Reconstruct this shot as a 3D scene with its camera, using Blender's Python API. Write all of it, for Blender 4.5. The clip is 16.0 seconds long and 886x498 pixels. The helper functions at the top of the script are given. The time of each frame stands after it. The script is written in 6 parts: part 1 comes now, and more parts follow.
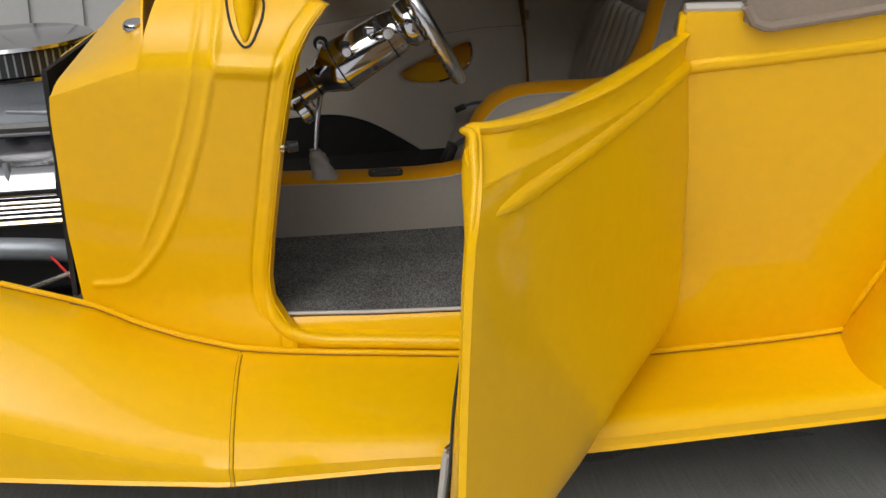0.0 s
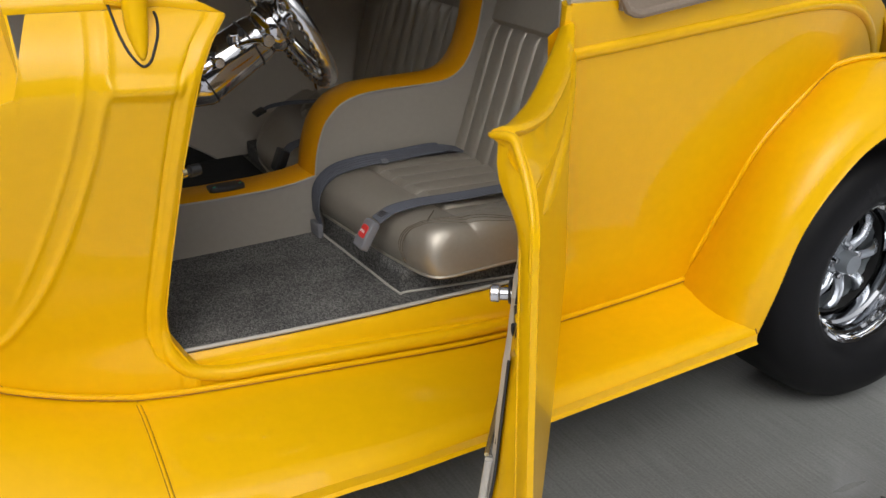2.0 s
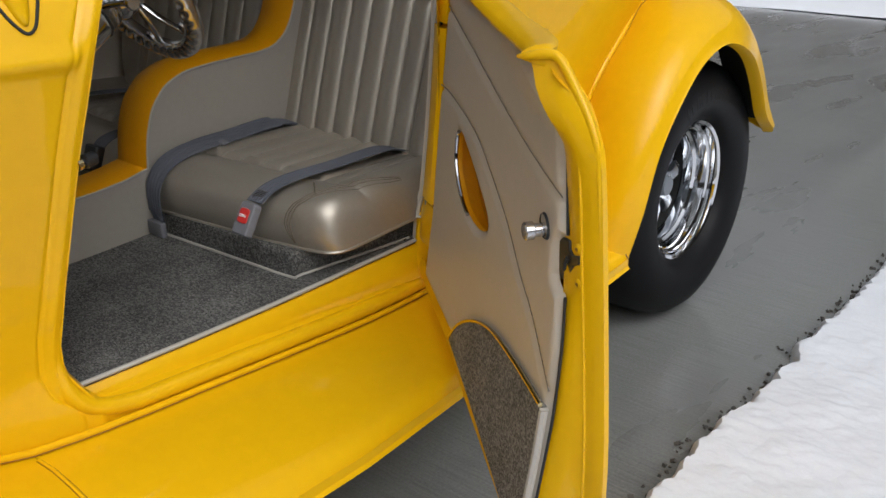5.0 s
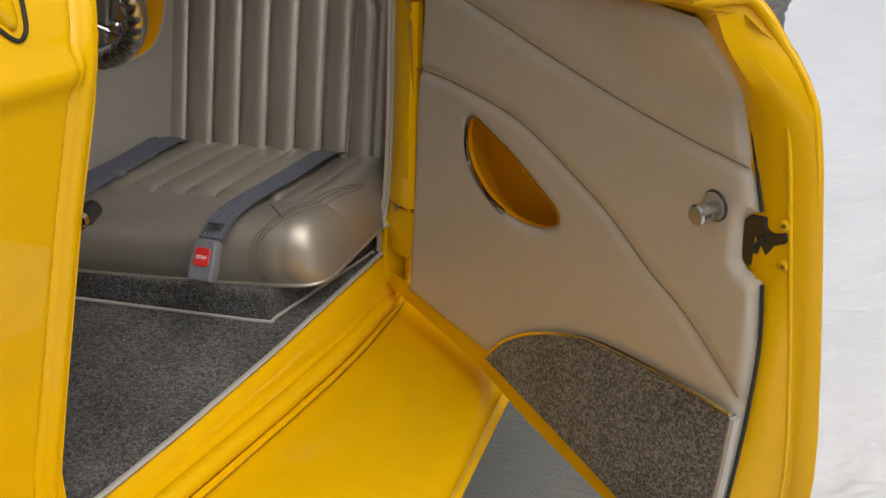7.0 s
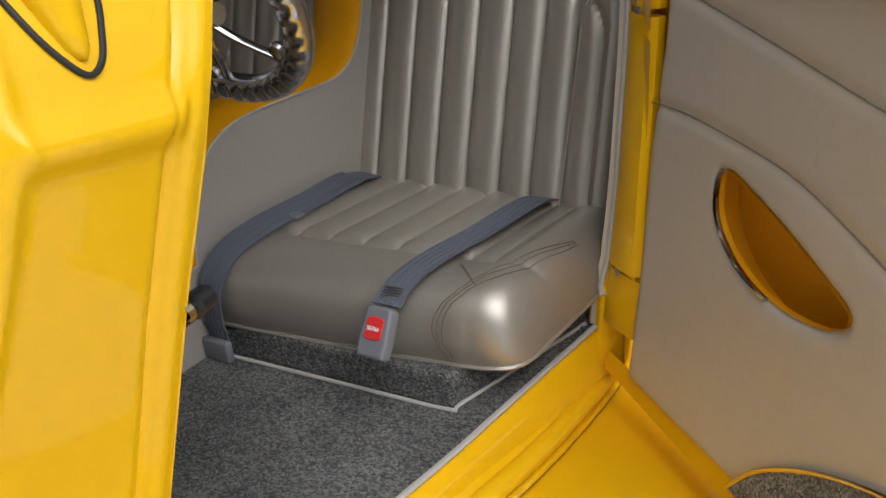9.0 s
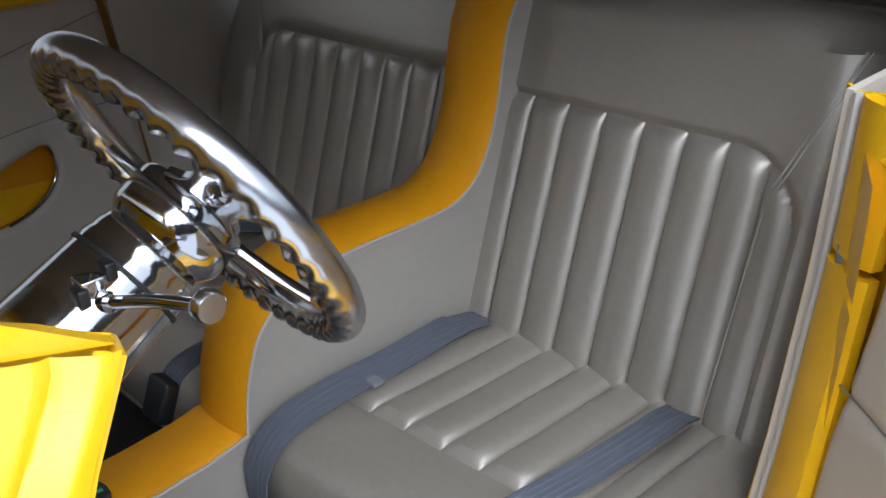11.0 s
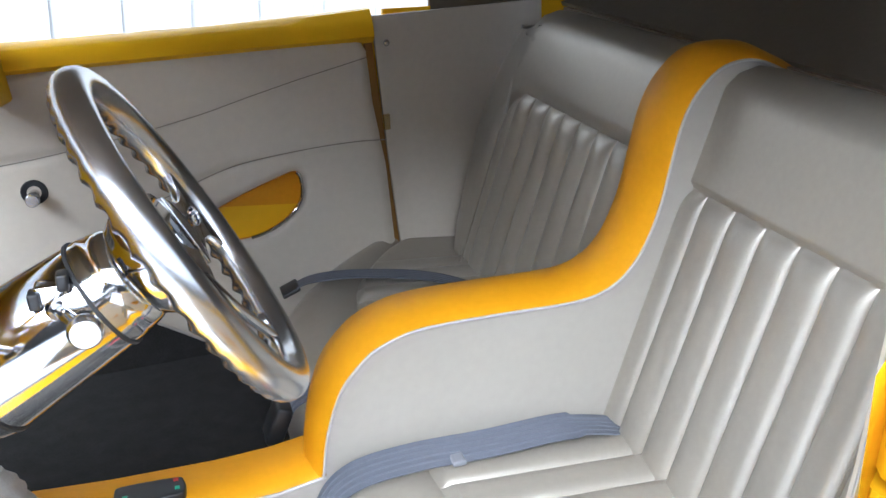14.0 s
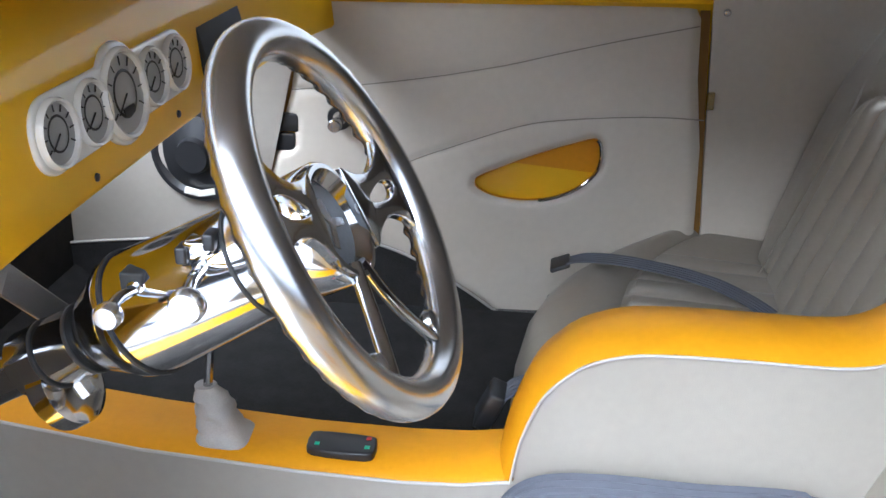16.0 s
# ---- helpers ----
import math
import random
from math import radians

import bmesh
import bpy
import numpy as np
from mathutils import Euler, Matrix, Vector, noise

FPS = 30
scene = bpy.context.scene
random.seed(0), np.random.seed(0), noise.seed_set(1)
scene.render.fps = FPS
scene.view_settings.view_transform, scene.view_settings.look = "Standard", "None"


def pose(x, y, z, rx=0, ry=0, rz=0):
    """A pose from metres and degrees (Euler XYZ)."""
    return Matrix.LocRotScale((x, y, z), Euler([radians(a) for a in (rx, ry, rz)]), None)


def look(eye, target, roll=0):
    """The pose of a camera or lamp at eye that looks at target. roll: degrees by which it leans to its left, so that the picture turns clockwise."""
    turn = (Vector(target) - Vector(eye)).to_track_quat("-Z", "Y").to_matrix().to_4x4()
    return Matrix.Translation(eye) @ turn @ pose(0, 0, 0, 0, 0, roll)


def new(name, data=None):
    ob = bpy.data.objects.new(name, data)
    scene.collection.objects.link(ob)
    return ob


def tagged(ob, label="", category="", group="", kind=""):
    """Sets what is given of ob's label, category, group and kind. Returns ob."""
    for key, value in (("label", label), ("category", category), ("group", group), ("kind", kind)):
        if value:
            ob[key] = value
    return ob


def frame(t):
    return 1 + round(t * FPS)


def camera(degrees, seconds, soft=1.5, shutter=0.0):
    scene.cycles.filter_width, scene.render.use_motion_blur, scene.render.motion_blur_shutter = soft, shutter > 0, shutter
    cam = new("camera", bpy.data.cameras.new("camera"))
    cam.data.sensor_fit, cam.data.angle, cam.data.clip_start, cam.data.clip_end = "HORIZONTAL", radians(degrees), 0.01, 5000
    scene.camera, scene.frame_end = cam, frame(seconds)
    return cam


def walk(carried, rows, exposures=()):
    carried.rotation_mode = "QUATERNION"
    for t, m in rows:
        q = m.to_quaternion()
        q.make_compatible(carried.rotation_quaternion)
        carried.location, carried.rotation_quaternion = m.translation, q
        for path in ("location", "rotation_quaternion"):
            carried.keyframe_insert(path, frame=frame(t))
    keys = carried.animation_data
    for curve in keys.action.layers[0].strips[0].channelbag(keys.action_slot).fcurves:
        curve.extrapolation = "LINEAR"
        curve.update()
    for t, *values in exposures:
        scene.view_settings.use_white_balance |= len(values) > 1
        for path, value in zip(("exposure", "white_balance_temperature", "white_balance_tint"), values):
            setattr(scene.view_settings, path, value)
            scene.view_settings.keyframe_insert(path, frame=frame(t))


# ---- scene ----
cam = camera(50.1, 16.0)
PATH = [
    (0, (0.111, -1.805, 1.271), (0.337, 0.035, 0.521), 2.7),
    (0.5, (-0.027, -1.802, 1.268), (0.382, 0.008, 0.522), 3.0),
    (1, (-0.163, -1.781, 1.27), (0.431, -0.02, 0.533), 3.2),
    (1.5, (-0.246, -1.743, 1.27), (0.491, -0.036, 0.534), 2.8),
    (2, (-0.338, -1.646, 1.268), (0.563, -0.021, 0.529), 2.9),
    (2.5, (-0.409, -1.573, 1.273), (0.614, -0.015, 0.547), 2.8),
    (3, (-0.483, -1.497, 1.262), (0.649, -0.001, 0.568), 3.2),
    (3.5, (-0.537, -1.418, 1.228), (0.699, -0.008, 0.533), 2.9),
    (4, (-0.571, -1.387, 1.202), (0.728, -0.047, 0.483), 2.3),
    (4.5, (-0.613, -1.359, 1.174), (0.751, -0.095, 0.438), 1.9),
    (5, (-0.63, -1.295, 1.153), (0.801, -0.102, 0.426), 1.1),
    (7.5, (-0.68, -0.689, 1.053), (1.057, -0.037, 0.307), -1.9),
    (8, (-0.613, -0.668, 1.017), (1.103, 0.046, 0.279), -1.9),
    (8.5, (-0.482, -0.657, 1.014), (1.113, 0.3, 0.279), -3.8),
    (9, (-0.394, -0.632, 1.05), (1.127, 0.467, 0.359), -3.8),
    (9.5, (-0.314, -0.588, 1.102), (1.185, 0.548, 0.421), -1.5),
    (9.6, (-0.308, -0.563, 1.129), (1.192, 0.556, 0.424), -1.0),
    (11.8, (0.094, -0.424, 1.249), (1.163, 1.057, 0.435), 0.4),
    (12, (0.116, -0.403, 1.25), (1.15, 1.102, 0.433), 0.7),
    (12.5, (0.165, -0.354, 1.259), (1.122, 1.196, 0.434), 3.5),
    (13, (0.189, -0.383, 1.235), (1.042, 1.267, 0.494), 2.7),
    (13.5, (0.229, -0.509, 1.229), (0.875, 1.257, 0.548), 0.7),
    (14, (0.263, -0.59, 1.252), (0.839, 1.198, 0.567), 2.4),
    (14.5, (0.304, -0.595, 1.253), (0.698, 1.245, 0.576), 2.4),
    (15, (0.346, -0.563, 1.258), (0.529, 1.302, 0.559), 2.9),
    (15.5, (0.383, -0.512, 1.273), (0.392, 1.335, 0.507), 4.4),
    (16, (0.425, -0.473, 1.275), (0.252, 1.33, 0.426), 5.4),
]
walk(cam, [(t, look(eye, target, roll)) for t, eye, target, roll in PATH], [(0.0, 0.43, 6550, 11), (3.5, 0.47, 6300, 10), (5.0, 0.40, 6250, 10), (7.5, 0.45, 6650, 11), (9.0, 0.75, 6050, 10), (9.5, 0.74, 5850, 10), (12.0, 2.05, 5400, 9), (12.5, 2.35, 5400, 9), (13.5, 2.78, 5350, 8), (14.0, 2.7, 5400, 8), (14.5, 2.5, 5450, 9), (15.5, 2.66, 5400, 9), (16.0, 2.82, 5350, 9)])

# ---- world, light, exposure ----
SKY = bpy.data.worlds.new("sky")
scene.world = SKY
SKY.use_nodes = True
wn = SKY.node_tree.nodes
wl = SKY.node_tree.links
wsky = wn.new("ShaderNodeTexSky")
wsky.sky_type = "NISHITA"
wsky.sun_disc = False
wsky.sun_elevation = radians(47)
wsky.sun_rotation = radians(209)
wsky.air_density, wsky.dust_density, wsky.ozone_density = 1.0, 4.0, 1.0
whue = wn.new("ShaderNodeHueSaturation")
whue.inputs["Saturation"].default_value = 0.12
wl.new(wsky.outputs[0], whue.inputs["Color"])
wl.new(whue.outputs[0], wn["Background"].inputs["Color"])
wn["Background"].inputs["Strength"].default_value = 0.10
sun = new("overcast_sun", bpy.data.lights.new("overcast_sun", "SUN"))
sun.data.energy, sun.data.angle, sun.data.color = 0.88, radians(60), (1.0, 0.98, 0.95)
sun.matrix_world = look((-2.3, -4.7, 6.6), (0.5, 0.3, 0.4))

# ---- materials ----
MATS = {}


def mat(name, col, rough=0.5, metal=0.0, coat=0.0, var=0.0, vscale=6.0, bump=0.0, bscale=200.0, spec=0.5, col2=None,
        wave=None, coat_rough=0.04, sheen=0.0, rand=0.0):
    """A node material: base colour varied at two scales, fine relief, gloss."""
    m = bpy.data.materials.new(name)
    m.use_nodes = True
    n, l = m.node_tree.nodes, m.node_tree.links
    p = n["Principled BSDF"]
    p.inputs["Roughness"].default_value = rough
    p.inputs["Metallic"].default_value = metal
    p.inputs["Coat Weight"].default_value = coat
    p.inputs["Coat Roughness"].default_value = coat_rough
    p.inputs["Specular IOR Level"].default_value = spec
    p.inputs["Sheen Weight"].default_value = sheen
    p.inputs["Base Color"].default_value = (*col, 1)
    tc = n.new("ShaderNodeTexCoord")
    if var:
        n1 = n.new("ShaderNodeTexNoise")
        n1.inputs["Scale"].default_value, n1.inputs["Detail"].default_value = vscale, 6
        l.new(tc.outputs["Object"], n1.inputs["Vector"])
        n2 = n.new("ShaderNodeTexNoise")
        n2.inputs["Scale"].default_value, n2.inputs["Detail"].default_value = vscale * 14, 3
        l.new(tc.outputs["Object"], n2.inputs["Vector"])
        add = n.new("ShaderNodeMath")
        add.operation = "ADD"
        l.new(n1.outputs["Fac"], add.inputs[0])
        l.new(n2.outputs["Fac"], add.inputs[1])
        rp = n.new("ShaderNodeMapRange")
        rp.inputs["From Min"].default_value, rp.inputs["From Max"].default_value = 0.6, 1.4
        l.new(add.outputs[0], rp.inputs["Value"])
        mix = n.new("ShaderNodeMix")
        mix.data_type = "RGBA"
        c2 = col2 or tuple(c * (1 - var) for c in col)
        mix.inputs["A"].default_value = (*c2, 1)
        mix.inputs["B"].default_value = (*(min(1, c * (1 + var * 0.5)) for c in col), 1)
        l.new(rp.outputs[0], mix.inputs["Factor"])
        out = mix.outputs["Result"]
        if rand:
            oi = n.new("ShaderNodeObjectInfo")
            hv = n.new("ShaderNodeHueSaturation")
            mr = n.new("ShaderNodeMapRange")
            mr.inputs["To Min"].default_value, mr.inputs["To Max"].default_value = 1 - rand, 1 + rand
            l.new(oi.outputs["Random"], mr.inputs["Value"])
            l.new(mr.outputs[0], hv.inputs["Value"])
            l.new(out, hv.inputs["Color"])
            out = hv.outputs["Color"]
        l.new(out, p.inputs["Base Color"])
        rr = n.new("ShaderNodeMapRange")
        rr.inputs["To Min"].default_value, rr.inputs["To Max"].default_value = max(0.02, rough * 0.85), min(1, rough * 1.15)
        l.new(n1.outputs["Fac"], rr.inputs["Value"])
        l.new(rr.outputs[0], p.inputs["Roughness"])
    if bump:
        n3 = n.new("ShaderNodeTexNoise")
        n3.inputs["Scale"].default_value, n3.inputs["Detail"].default_value = bscale, 4
        l.new(tc.outputs["Object"], n3.inputs["Vector"])
        b = n.new("ShaderNodeBump")
        b.inputs["Strength"].default_value, b.inputs["Distance"].default_value = bump, 0.002
        l.new(n3.outputs["Fac"], b.inputs["Height"])
        l.new(b.outputs[0], p.inputs["Normal"])
    MATS[name] = m
    return m


YELLOW = mat("yellow_paint", (0.77, 0.435, 0.0003), 0.40, 0.0, 0.4, 0.05, 3.0, 0.012, 60.0, 0.12, coat_rough=0.05)
YVINYL = mat("yellow_vinyl", (0.66, 0.285, 0.0005), 0.45, 0.0, 0.0, 0.08, 9.0, 0.22, 700.0, 0.2)
BEIGE = mat("pearl_beige_vinyl", (0.375, 0.34, 0.283), 0.36, 0.55, 0.20, 0.07, 8.0, 0.16, 900.0, 0.5, coat_rough=0.42)
# One beige vinyl in two tones: light painted into doors, shade into console.
TRIM_LIT = mat("beige_vinyl_lit", (0.53, 0.478, 0.40), 0.44, 0.05, 0.0, 0.06, 5.0, 0.22, 800.0, 0.45)
TRIM_SHADED = mat("beige_vinyl_shaded", (0.33, 0.302, 0.262), 0.46, 0.08, 0.0, 0.06, 5.0, 0.22, 800.0, 0.45)
PIPING = mat("pale_piping", (0.42, 0.395, 0.355), 0.45, 0.0, 0.0, 0.06, 30.0)
THREAD = mat("brown_thread", (0.13, 0.105, 0.075), 0.8)
CHROME = mat("chrome", (0.50, 0.50, 0.51), 0.10, 1.0, 0.0, 0.02, 20.0)
WHEELCHROME = mat("wheel_chrome", (0.74, 0.75, 0.77), 0.07, 1.0, 0.0, 0.03, 20.0)
POLISHED = mat("polished_aluminium", (0.60, 0.60, 0.61), 0.25, 1.0, 0.0, 0.05, 30.0, 0.008, 300.0)
WHEELCAST = mat("bright_cast_alloy", (0.42, 0.45, 0.49), 0.28, 0.85, 0.0, 0.15, 25.0, 0.15, 250.0)
CAST = mat("grey_cast_alloy", (0.26, 0.285, 0.31), 0.42, 0.5, 0.0, 0.15, 25.0, 0.2, 250.0)
BLACK = mat("black_rubber", (0.018, 0.018, 0.018), 0.62, 0.0, 0.0, 0.3, 30.0, 0.1, 200.0, 0.4)
TYRE = mat("tyre_rubber", (0.007, 0.007, 0.008), 0.5, 0.0, 0.0, 0.25, 14.0, 0.12, 300.0, 0.16)
DARK = mat("black_plastic", (0.014, 0.014, 0.015), 0.4, 0.0, 0.0, 0.15, 40.0)
UNDER = mat("black_chassis_paint", (0.012, 0.012, 0.012), 0.7, 0.0, 0.0, 0.3, 9.0)
BELT = mat("grey_belt_webbing", (0.098, 0.105, 0.128), 0.6, 0.0, 0.0, 0.12, 60.0, 0.5, 900.0, 0.4)
BELTGREY = mat("grey_belt_plastic", (0.16, 0.16, 0.175), 0.45, 0.0, 0.0, 0.05, 40.0)
RED = mat("red_button", (0.62, 0.025, 0.02), 0.35, 0.0, 0.0, 0.05, 50.0)
WHITE = mat("white_print", (0.8, 0.8, 0.8), 0.5)
BRASS = mat("brass", (0.72, 0.60, 0.34), 0.22, 1.0, 0.0, 0.1, 40.0)
SEAM = mat("dark_seam", (0.20, 0.088, 0.003), 0.6)
BLACKCARPET = mat("black_carpet", (0.030, 0.029, 0.028), 0.95, 0.0, 0.0, 0.4, 30.0, 0.6, 500.0, 0.1)
TRIMLINE = mat("trim_seam_thread", (0.23, 0.205, 0.175), 0.7)
GAUGEFACE = mat("grey_gauge_face", (0.40, 0.40, 0.385), 0.3, 0.2, 0.6, 0.08, 40.0)
IVORY = mat("ivory_gauge_panel", (0.70, 0.68, 0.62), 0.25, 0.0, 0.6, 0.03, 40.0)
TANTOP = mat("tan_top_cloth", (0.24, 0.19, 0.145), 0.75, 0.0, 0.0, 0.12, 12.0, 0.5, 600.0, 0.3)
LINING = mat("grey_top_lining", (0.19, 0.165, 0.135), 0.85, 0.0, 0.0, 0.1, 6.0, 0.3, 500.0, 0.3)
GREYBOOT = mat("grey_leather_boot", (0.38, 0.365, 0.34), 0.5, 0.0, 0.0, 0.15, 40.0, 0.3, 300.0)
SNOW = mat("snow", (0.74, 0.76, 0.80), 0.75, 0.0, 0.0, 0.05, 8.0, 0.7, 60.0, 0.3)
SIDING = mat("pale_grey_siding", (0.38, 0.38, 0.37), 0.55, 0.0, 0.0, 0.05, 3.0, 0.05, 80.0, rand=0.03)
GARAGE = mat("garage_lining_unlit_tone", (0.05, 0.045, 0.04), 0.8, 0.0, 0.0, 0.25, 2.0)
POST = mat("grey_post_paint", (0.30, 0.30, 0.29), 0.6, 0.0, 0.0, 0.1, 6.0)
RINGBROWN = mat("grey_brown_ring", (0.075, 0.068, 0.06), 0.95, 0.0, 0.0, 0.5, 0.5, 0.0, 1.0, 0.1, col2=(0.03, 0.027, 0.024))
BARK = mat("grey_brown_bark", (0.12, 0.10, 0.085), 0.9, 0.0, 0.0, 0.3, 10.0)
GRAVEL = mat("grey_gravel", (0.085, 0.078, 0.07), 0.85, 0.0, 0.0, 0.4, 40.0)
GLASS = bpy.data.materials.new("clear_glass")
GLASS.use_nodes = True
gp = GLASS.node_tree.nodes["Principled BSDF"]
gp.inputs["Transmission Weight"].default_value, gp.inputs["Roughness"].default_value = 1.0, 0.0
gp.inputs["IOR"].default_value = 1.45


def carpet_mat(name, dark, light):
    """Loop pile: small speckled loops in rows, with a slow mottling."""
    m = bpy.data.materials.new(name)
    m.use_nodes = True
    n, l = m.node_tree.nodes, m.node_tree.links
    p = n["Principled BSDF"]
    p.inputs["Roughness"].default_value, p.inputs["Specular IOR Level"].default_value = 0.95, 0.1
    tc = n.new("ShaderNodeTexCoord")
    mp = n.new("ShaderNodeMapping")
    mp.inputs["Scale"].default_value = (1.0, 0.55, 0.7)
    l.new(tc.outputs["Object"], mp.inputs["Vector"])
    v = n.new("ShaderNodeTexVoronoi")
    v.inputs["Scale"].default_value = 480.0
    l.new(mp.outputs[0], v.inputs["Vector"])
    sep = n.new("ShaderNodeSeparateColor")
    l.new(v.outputs["Color"], sep.inputs["Color"])
    big = n.new("ShaderNodeTexNoise")
    big.inputs["Scale"].default_value, big.inputs["Detail"].default_value = 9.0, 5
    l.new(tc.outputs["Object"], big.inputs["Vector"])
    mul = n.new("ShaderNodeMath")
    mul.operation = "MULTIPLY_ADD"
    mul.inputs[1].default_value = 0.9
    l.new(big.outputs["Fac"], mul.inputs[0])
    l.new(sep.outputs["Red"], mul.inputs[2])
    rp = n.new("ShaderNodeMapRange")
    rp.inputs["From Min"].default_value, rp.inputs["From Max"].default_value = 0.0, 1.6
    l.new(mul.outputs[0], rp.inputs["Value"])
    pw = n.new("ShaderNodeMath")
    pw.operation, pw.inputs[1].default_value = "POWER", 1.7
    l.new(rp.outputs[0], pw.inputs[0])
    mix = n.new("ShaderNodeMix")
    mix.data_type = "RGBA"
    mix.inputs["A"].default_value, mix.inputs["B"].default_value = (*dark, 1), (*light, 1)
    l.new(pw.outputs[0], mix.inputs["Factor"])
    l.new(mix.outputs["Result"], p.inputs["Base Color"])
    b = n.new("ShaderNodeBump")
    b.invert = True
    b.inputs["Strength"].default_value, b.inputs["Distance"].default_value = 1.0, 0.003
    l.new(v.outputs["Distance"], b.inputs["Height"])
    l.new(b.outputs[0], p.inputs["Normal"])
    MATS[name] = m
    return m


CARPET = carpet_mat("grey_loop_carpet", (0.035, 0.035, 0.034), (0.25, 0.243, 0.228))
CARPET_TAN = carpet_mat("tan_grey_loop_carpet", (0.075, 0.072, 0.066), (0.40, 0.382, 0.345))


def concrete_mat():
    """Broom-finished wet concrete: fine parallel lines, slow stains, glossy wet patches."""
    m = bpy.data.materials.new("wet_concrete")
    m.use_nodes = True
    n, l = m.node_tree.nodes, m.node_tree.links
    p = n["Principled BSDF"]
    tc = n.new("ShaderNodeTexCoord")
    mp = n.new("ShaderNodeMapping")
    mp.inputs["Scale"].default_value = BROOM
    l.new(tc.outputs["Object"], mp.inputs["Vector"])
    line = n.new("ShaderNodeTexNoise")
    line.inputs["Scale"].default_value, line.inputs["Detail"].default_value = 1.0, 4
    l.new(mp.outputs[0], line.inputs["Vector"])
    wet = n.new("ShaderNodeTexNoise")
    wet.inputs["Scale"].default_value, wet.inputs["Detail"].default_value = 1.0, 5
    wmp = n.new("ShaderNodeMapping")
    wmp.inputs["Scale"].default_value = (0.8, 3.2, 1.0)
    l.new(tc.outputs["Object"], wmp.inputs["Vector"])
    l.new(wmp.outputs[0], wet.inputs["Vector"])
    sand = n.new("ShaderNodeTexNoise")
    sand.inputs["Scale"].default_value, sand.inputs["Detail"].default_value = 160.0, 3
    l.new(tc.outputs["Object"], sand.inputs["Vector"])
    w = n.new("ShaderNodeMapRange")
    w.inputs["From Min"].default_value, w.inputs["From Max"].default_value = 0.27, 0.73
    l.new(wet.outputs["Fac"], w.inputs["Value"])
    mix = n.new("ShaderNodeMix")
    mix.data_type = "RGBA"
    mix.inputs["A"].default_value, mix.inputs["B"].default_value = (0.135, 0.137, 0.131, 1), (0.225, 0.228, 0.220, 1)
    l.new(w.outputs[0], mix.inputs["Factor"])
    s2 = n.new("ShaderNodeMath")
    s2.operation = "ADD"
    l.new(line.outputs["Fac"], s2.inputs[0])
    l.new(sand.outputs["Fac"], s2.inputs[1])
    vr = n.new("ShaderNodeMapRange")
    vr.inputs["From Min"].default_value, vr.inputs["From Max"].default_value = 0.6, 1.4
    vr.inputs["To Min"].default_value, vr.inputs["To Max"].default_value = 0.72, 1.28
    l.new(s2.outputs[0], vr.inputs["Value"])
    hv = n.new("ShaderNodeHueSaturation")
    l.new(vr.outputs[0], hv.inputs["Value"])
    l.new(mix.outputs["Result"], hv.inputs["Color"])
    l.new(hv.outputs[0], p.inputs["Base Color"])
    rr = n.new("ShaderNodeMapRange")
    rr.inputs["To Min"].default_value, rr.inputs["To Max"].default_value = 0.16, 0.50
    l.new(w.outputs[0], rr.inputs["Value"])
    l.new(rr.outputs[0], p.inputs["Roughness"])
    p.inputs["Coat Weight"].default_value, p.inputs["Coat Roughness"].default_value = 0.6, 0.12
    p.inputs["Coat IOR"].default_value = 1.33
    b = n.new("ShaderNodeBump")
    b.inputs["Strength"].default_value, b.inputs["Distance"].default_value = 0.30, 0.002
    l.new(s2.outputs[0], b.inputs["Height"])
    l.new(b.outputs[0], p.inputs["Normal"])
    return m


BROOM = (170.0, 6.0, 6.0)
CONCRETE = concrete_mat()

# ---- building helpers ----
CAR_POSE = pose(0, 0.532, 0.39, 0, -4.69, 0)
ORG = {}
CREASED = []


def thing(name, label, category, org=(0, 0, 0), base=CAR_POSE, group="", kind=""):
    """An Empty at org (in the frame of base) that parents the parts of one thing."""
    ob = new(name)
    ob.matrix_world = base @ Matrix.Translation(org)
    ORG[ob] = Vector(org)
    return tagged(ob, label, category, group, kind)


def add(name, verts, faces, material, parent, label="", smooth=True, solid=0.0, bevel=0.0, sub=0, offset=-1.0):
    """One mesh part under parent; verts are in the frame of the parent's base."""
    o = ORG[parent]
    me = bpy.data.meshes.new(name)
    me.from_pydata([tuple(Vector(v) - o) for v in verts], [], faces)
    bm = bmesh.new()
    bm.from_mesh(me)
    bmesh.ops.remove_doubles(bm, verts=bm.verts, dist=1e-6)
    bmesh.ops.recalc_face_normals(bm, faces=bm.faces)
    bm.to_mesh(me)
    bm.free()
    me.materials.append(material)
    if smooth:
        me.shade_smooth()
    ob = new(name, me)
    ob.parent = parent
    ORG[ob] = o
    if solid:
        md = ob.modifiers.new("thickness", "SOLIDIFY")
        md.thickness, md.offset = solid, offset
    if bevel:
        md = ob.modifiers.new("edge", "BEVEL")
        md.width, md.segments, md.limit_method, md.angle_limit = bevel, 3, "ANGLE", radians(35)
        md.harden_normals = False
    if sub:
        md = ob.modifiers.new("round", "SUBSURF")
        md.levels = md.render_levels = sub
    if smooth and not sub:
        me.set_sharp_from_angle(angle=radians(40))
    if (solid or bevel) and smooth:
        CREASED.append(ob)
    if label:
        tagged(ob, label)
    return ob


